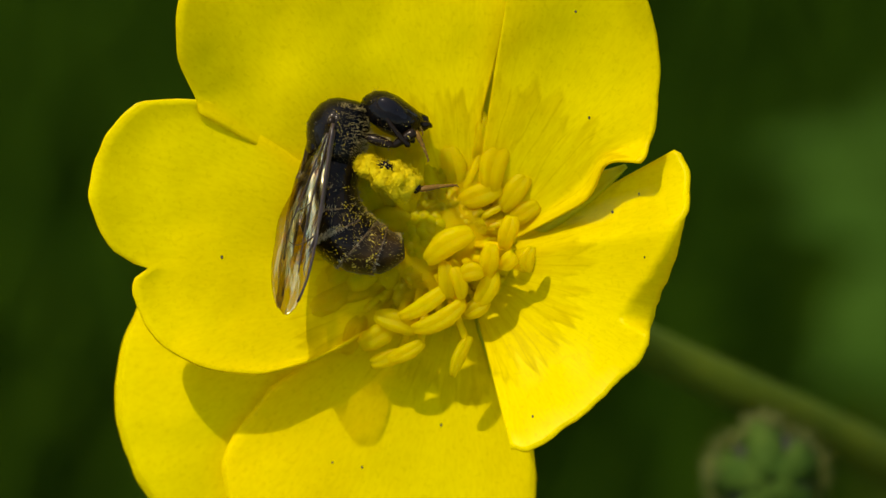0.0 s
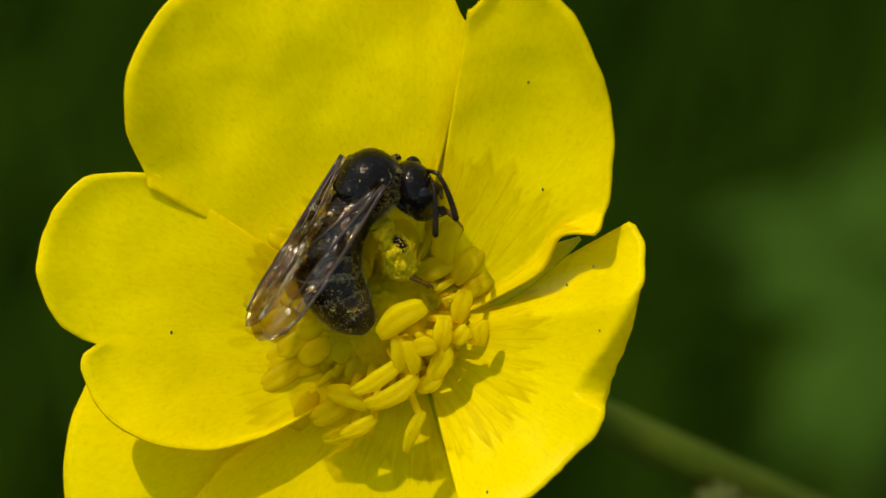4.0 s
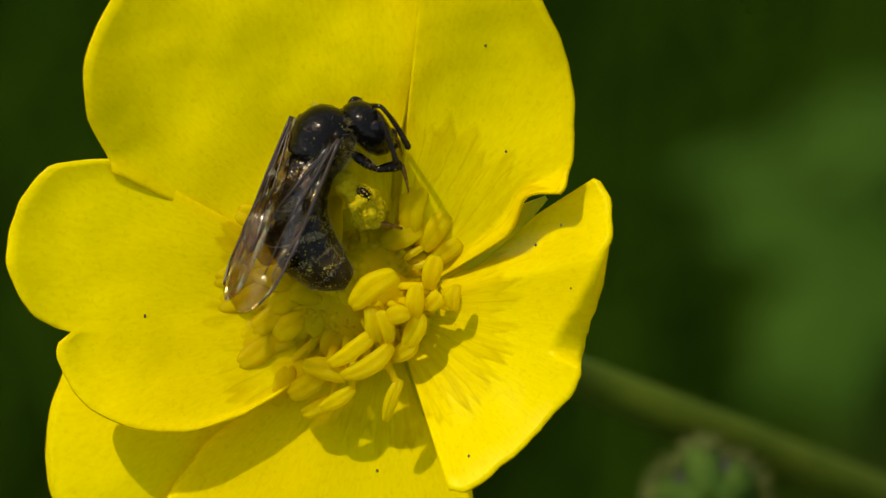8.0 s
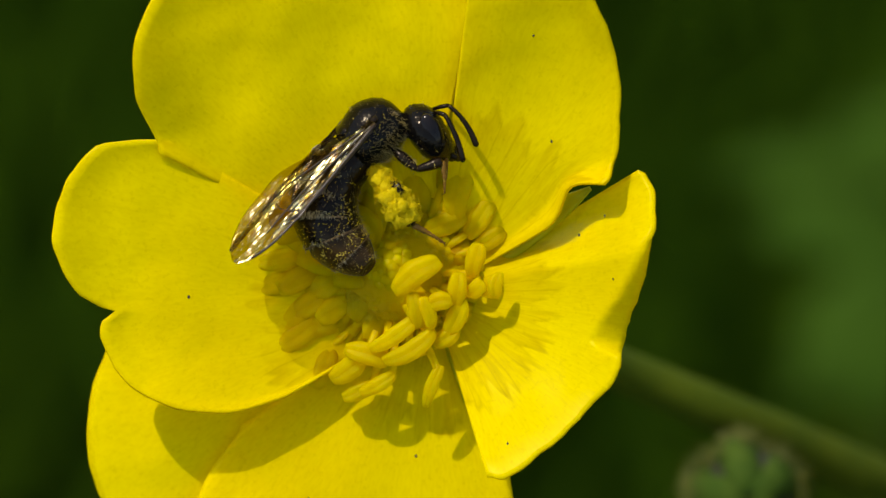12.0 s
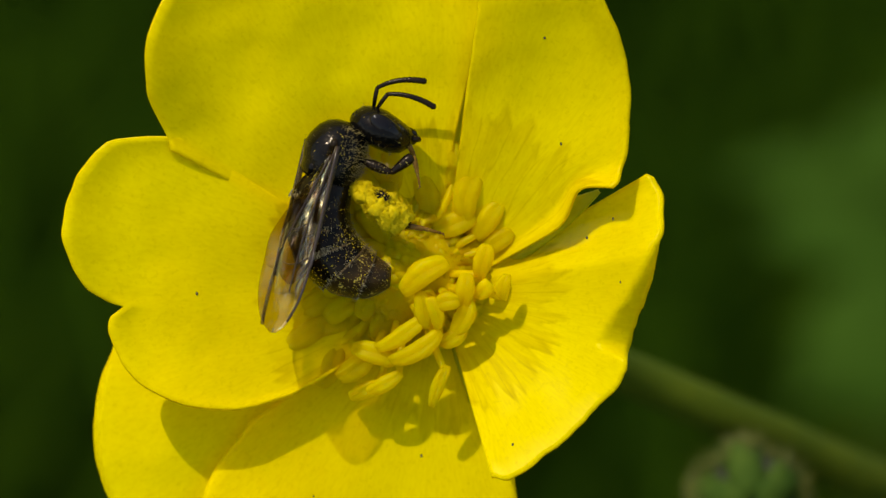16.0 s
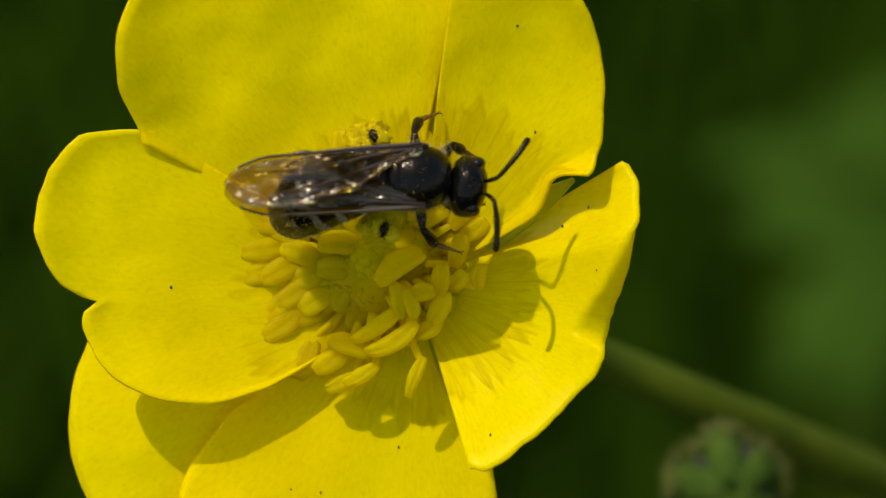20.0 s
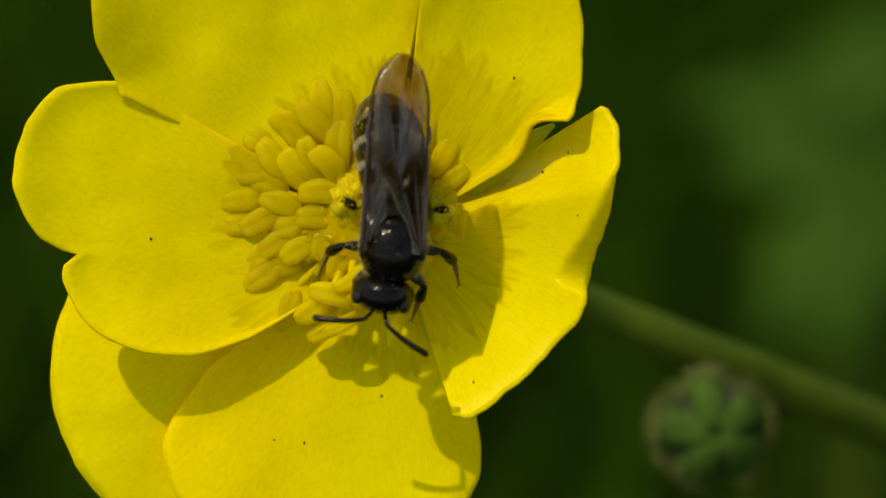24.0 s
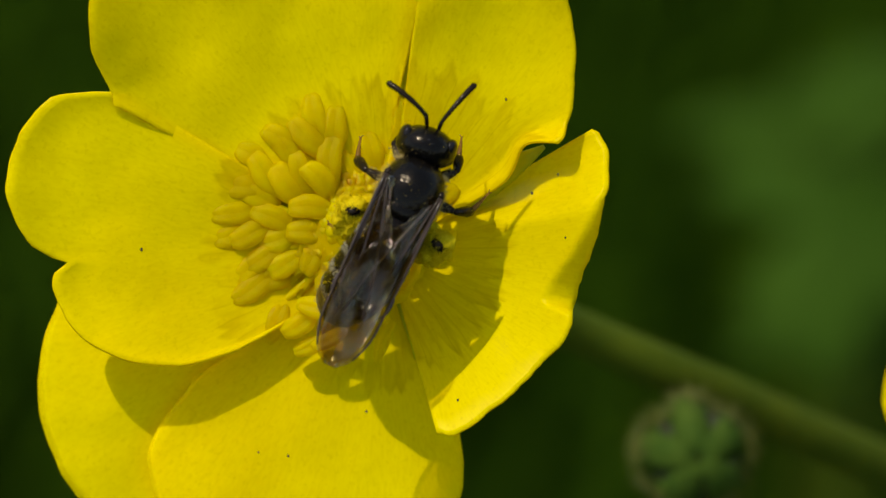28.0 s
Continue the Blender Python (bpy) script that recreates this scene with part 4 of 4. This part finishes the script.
        for _ in range(130 + 60 * i):
            a, x = rng.uniform(0, math.tau), -ln * rng.uniform(0.2, 0.95)
            if math.sin(a) > 0.2 and rng.random() < 0.7:
                continue
            rr = w0 + (w1 - w0) * (-x / ln)
            nrm = Vector((-0.7, math.cos(a), math.sin(a))).normalized()
            hairs(bm, Vector((x, rr * math.cos(a), rr * 0.97 * math.sin(a))) * MM, nrm, rng.uniform(0.00010, 0.00022), 0.0000055, 0.4, rng)
        tagged(part("abdomen_hair", bm, FUZZ, seg, "sparse golden hair"), kind="stuff")
    # wings folded back over the abdomen
    for s in (1, -1):
        bits["hind_wing", s] = wing(bee, "hind_wing", 4.7, 1.4, s, WING_ROOTS["hind_wing"](s, 0.0))
        bits["fore_wing", s] = wing(bee, "fore_wing", 6.7, 1.8, s, WING_ROOTS["fore_wing"](s, 0.0))
    # legs
    for key in LEG_SIZES:
        for s in (1, -1):
            for piece, ob in leg(bee, key + "_leg", key, rng).items():
                bits[key, s, piece] = ob
    # antennae
    for s in (1, -1):
        bm = bmesh.new()
        tube(bm, [Vector((0, 0, 0)), Vector((0.22, 0, 0.30)) * MM, Vector((0.46, 0, 0.58)) * MM], [0.06 * MM, 0.08 * MM, 0.075 * MM], 8)
        base = part("antenna", bm, LEG, bee)
        bm = bmesh.new()
        pts, rad = [], []
        for k in range(23):
            f = k / 22
            pts.append(Vector((0.46 + 1.72 * f - 0.10 * f * f, 0, 0.58 + 0.10 * f - 0.70 * f * f)) * MM)
            rad.append((0.078 + 0.045 * f) * MM * (1.0 if k % 2 else 0.88) * (0.55 if k == 22 else 1))
        tube(bm, pts, rad, 8)
        part("flagellum", bm, LEG, base, "beaded dark brown whip")
        bits["antenna", s] = base
    return bits


# ---- putting it together ----
build_ground()
FLOWER = build_buttercup()
NEIGHBOUR = copy_thing(FLOWER, PLAN @ Matrix.Translation(spot(2245, 846, -10)))
tagged(FLOWER, group="buttercups")
tagged(NEIGHBOUR, "glossy yellow buttercup standing behind the bud", group="buttercups")
build_bud()
broad_plant(1680, 470, -330, 0.020, 3)
broad_plant(1610, 310, -345, 0.018, 5)
broad_plant(1740, 220, -340, 0.014, 9)
broad_plant(1640, 620, -350, 0.014, 8)
BITS = build_bee()


def basis(x_axis, up, at):
    x = Vector(x_axis).normalized()
    y = Vector(up).cross(x).normalized()
    return Matrix.Translation(at) @ Matrix((x, y, x.cross(y))).transposed().to_4x4()


def motions():
    """The bee's poses over time: place on the plan, height, heading and roll over its long axis, bend of head and abdomen, pointing of the antennae."""
    rows = {key: [] for key in BITS}

    def sit(t, x, y, h, heading, roll, pitch, head, reach, tail, right, left):
        th, ro = radians(heading), radians(roll)
        f = Vector((math.cos(th) * math.cos(radians(pitch)), math.sin(th) * math.cos(radians(pitch)), math.sin(radians(pitch))))
        side = Vector((-math.sin(th), math.cos(th), 0))
        top = f.cross(side)
        ya, za = side * math.cos(ro) - top * math.sin(ro), side * math.sin(ro) + top * math.cos(ro)
        turn = Matrix((f, ya, za)).transposed()
        body = PLAN @ Matrix.Translation(spot(x, y, h)) @ turn.to_4x4()
        rows["bee"].append((t, body))
        # in the bee's own space: the way to the right of the heading, as the viewer has it
        r = Vector((0, -math.cos(ro), -math.sin(ro)))
        low = Vector((0, 0, -1))
        b = radians(head)
        centre = (Vector((1, 0, 0)) * math.cos(b) + r * math.sin(b) + low * 0.12 * math.cos(ro)) * reach * MM
        b = b * (1.0 - 0.45 * math.sin(ro)) - radians(6) * math.sin(ro)
        d = (Vector((1, 0, 0)) * math.cos(b) + r * math.sin(b) + low * 0.22 * math.cos(ro)).normalized()
        rows["head"].append((t, basis(d, (d.x * 0.0, 0, 1) if abs(d.z) < 0.9 else (1, 0, 0.3), centre)))
        # abdomen chain
        p, q = Vector((-0.98, 0, -0.10)) * MM, Vector((-1, 0, 0))
        bend = radians(tail) * 0.35 + radians(9) * math.sin(ro)
        droop = radians(4 + 9 * math.cos(ro)) * math.cos(ro)
        upv = Vector((0, 0, 1))
        m = Matrix.Rotation(radians(tail) * 0.15 - radians(15) * math.sin(ro), 3, q.cross(r).normalized())
        q, upv = m @ q, m @ upv
        for i in range(6):
            rows["ring", i].append((t, basis(-q, upv, p)))
            p = p + q * 0.80 * MM
            axis = q.cross(r)
            if axis.length > 1e-4:
                m = Matrix.Rotation(bend, 3, axis.normalized())
                q, upv = (m @ q).normalized(), m @ upv
            m = Matrix.Rotation(droop, 3, q.cross(low).normalized())
            q, upv = (m @ q).normalized(), m @ upv
        # antennae point where the viewer sees them point
        back = turn.transposed()
        hm = rows["head"][-1][1]
        for s, a in ((-1, right), (1, left)):
            want = back @ Vector((math.cos(radians(a)), math.sin(radians(a)), 0.25))
            root = hm @ (Vector((0.56, 0.20 * s, 0.40)) * MM)
            upw = hm.to_3x3() @ Vector((0.2, 0.0, 1.0))
            if abs(upw.normalized().dot(want.normalized())) > 0.95:
                upw = hm.to_3x3() @ Vector((1.0, 0.0, 0.0))
            rows["antenna", s].append((t, basis(want, upw, root)))
        # legs hang down among the stamens when it lies on its side, and spread when it stands
        hang = min(max(math.sin(ro), 0), 1)
        for s in (1, -1):
            for key in WING_ROOTS:
                rows[key, s].append((t, WING_ROOTS[key](s, hang)))
        for key in LEG_SIZES:
            for s in (1, -1):
                k = hang if s < 0 else 0.55 * hang
                l1, l2, _ = LEG_SIZES[key]
                ways = []
                for i, (p, q) in enumerate(zip(LEG_SPREAD[key], LEG_HANG[key])):
                    d = Vector(p) * (1 - k) + Vector(q) * k
                    d.x += (0.10 + 0.08 * i) * math.sin(t * 2.3 + 1.7 * s + len(key) * 2.1)
                    d.z += (0.06 + 0.05 * i) * math.sin(t * 1.7 + 0.9 * s + len(key))
                    ways.append(Vector((d.x, d.y * s, d.z)).normalized())
                bx, by, bz = LEG_ROOTS[key]
                ahead = Vector((1, 0, 0))
                thigh = Matrix.Translation(Vector((bx, by * s, bz)) * MM) @ ahead.rotation_difference(ways[0]).to_matrix().to_4x4()
                rows[key, s, "thigh"].append((t, thigh))
                into = thigh.to_3x3().inverted()
                knee = Vector((l1 * MM, 0, 0))
                d2, d3 = into @ ways[1], into @ ways[2]
                shin = Matrix.Translation(knee) @ ahead.rotation_difference(d2).to_matrix().to_4x4()
                rows[key, s, "shin"].append((t, shin))
                if key == "hind":
                    rows[key, s, "load"].append((t, shin))
                rows[key, s, "foot"].append((t, Matrix.Translation(knee + d2 * l2 * MM) @ ahead.rotation_difference(d3).to_matrix().to_4x4()))

    sit(0.0, 598, 238, 2.8, 78, 80, 0, 52, 1.77, 39, -67, -60)
    sit(0.5, 638, 281, 2.8, 73, 70, 0, 22, 1.72, 30, -40, -20)
    sit(1.0, 656, 269, 2.8, 68, 65, 0, 27, 1.78, 38, -50, -20)
    sit(2.0, 685, 222, 2.8, 62, 60, 0, 22, 1.78, 33, -30, -45)
    sit(3.0, 732, 176, 3.1, 56, 48, 0, 46, 1.50, 33, -80, -60)
    sit(4.0, 736, 199, 3.2, 53, 45, 0, 53, 1.50, 28, -85, -60)
    sit(4.5, 689, 238, 2.8, 66, 60, 0, 24, 1.50, 32, -60, -40)
    sit(6.5, 685, 223, 2.8, 60, 60, 0, 12, 1.78, 27, -43, -23)
    sit(7.0, 680, 204, 2.8, 62, 58, 0, 22, 1.77, 28, -77, -42)
    sit(8.0, 721, 170, 3.2, 59, 45, 0, 38, 1.50, 29, -73, -53)
    sit(9.0, 674, 176, 3.0, 69, 50, 0, 33, 1.50, 23, -63, -33)
    sit(9.4, 670, 182, 3.2, 77, 45, 0, 53, 1.50, 18, -43, -13)
    sit(10.0, 697, 183, 2.8, 60, 55, 0, 46, 1.61, 28, -22, -30)
    sit(10.5, 707, 186, 2.8, 48, 75, 0, 38, 1.78, 39, -62, -52)
    sit(11.0, 727, 186, 2.8, 40, 85, 0, 31, 1.77, 46, -67, -57)
    sit(11.5, 728, 183, 2.8, 41, 80, 0, 37, 1.78, 45, -62, -47)
    sit(12.0, 725, 181, 2.8, 44, 75, 0, 39, 1.77, 42, -62, -42)
    sit(12.5, 687, 212, 2.8, 54, 65, 0, 35, 1.78, 43, -57, -32)
    sit(14.5, 645, 211, 2.8, 71, 70, 0, 32, 1.56, 36, 59, 39)
    sit(15.0, 655, 218, 2.8, 68, 70, 0, 33, 1.78, 36, 14, 4)
    sit(15.5, 656, 217, 2.8, 67, 70, 0, 29, 1.78, 36, 37, 19)
    sit(16.0, 642, 219, 2.8, 71, 70, 0, 35, 1.66, 37, -1, 24)
    sit(16.5, 683, 201, 2.8, 59, 72, 0, 37, 1.74, 40, -36, 9)
    sit(17.0, 698, 185, 2.8, 55, 70, 0, 33, 1.69, 42, -56, -76)
    sit(17.5, 728, 187, 2.8, 48, 55, 0, 20, 1.78, 34, -61, -31)
    sit(18.0, 707, 184, 2.8, 51, 55, 0, 24, 1.78, 36, -71, -61)
    sit(18.3, 689, 194, 2.8, 55, 62, 0, 24, 1.59, 36, 29, 49)
    sit(18.6, 720, 201, 3.0, 40, 50, 0, 32, 1.78, 45, -46, -21)
    sit(19.0, 741, 212, 3.4, 33, 40, 0, 41, 1.78, 40, -76, -46)
    sit(19.5, 767, 241, 4.5, 18, 20, 0, 20, 1.78, 30, -72, 18)
    sit(20.0, 827, 280, 5.2, 1, 5, 0, 11, 1.78, 17, -82, 43)
    sit(20.5, 834, 306, 5.2, -2, 5, 0, 6, 1.78, 14, -62, 28)
    sit(21.0, 842, 331, 5.2, -15, 5, 0, 7, 1.78, 16, -92, -72)
    sit(21.5, 828, 347, 5.2, -39, 0, 0, 21, 1.78, 19, -112, -42)
    sit(23.5, 801, 498, 5.2, -99, 0, 0, 4, 1.68, 16, -167, -92)
    sit(23.8, 800, 502, 5.2, -100, 0, 0, 8, 1.56, 14, -172, -62)
    sit(24.0, 814, 487, 5.2, -96, 0, 0, 9, 1.70, 13, -177, -47)
    sit(24.3, 861, 433, 5.2, -76, 0, 0, 4, 1.78, 15, -112, -22)
    sit(24.6, 858, 498, 5.2, -60, 0, 0, -3, 1.78, -8, -102, 13)
    sit(25.0, 864, 514, 5.2, -55, 0, 0, -8, 1.78, -12, -95, -62)
    sit(25.3, 873, 507, 5.2, -54, 0, 0, -5, 1.65, -8, -67, -47)
    sit(25.6, 867, 511, 5.2, -57, 0, 0, 6, 1.72, -8, -152, -22)
    sit(26.0, 867, 514, 5.2, -57, 0, 0, -4, 1.56, -8, -152, -22)
    sit(26.3, 878, 522, 5.2, -57, 0, 0, -4, 1.62, -6, -122, -7)
    sit(26.6, 879, 531, 5.2, -53, 0, 0, -13, 1.57, -4, -81, 34)
    sit(27.0, 887, 449, 5.2, -25, 0, 0, -11, 1.78, -12, -46, 59)
    sit(27.2, 913, 431, 5.2, -22, 0, 0, -18, 1.78, 0, -46, 74)
    sit(27.5, 891, 414, 5.2, -5, 0, 0, -13, 1.78, -4, -16, 64)
    sit(27.7, 849, 390, 5.2, 16, 0, 0, -1, 1.78, -6, -6, 74)
    sit(28.0, 867, 371, 5.2, 63, 0, 0, -6, 1.71, -11, 50, 130)
    for key, made in rows.items():
        walk(BITS[key], made)


motions()
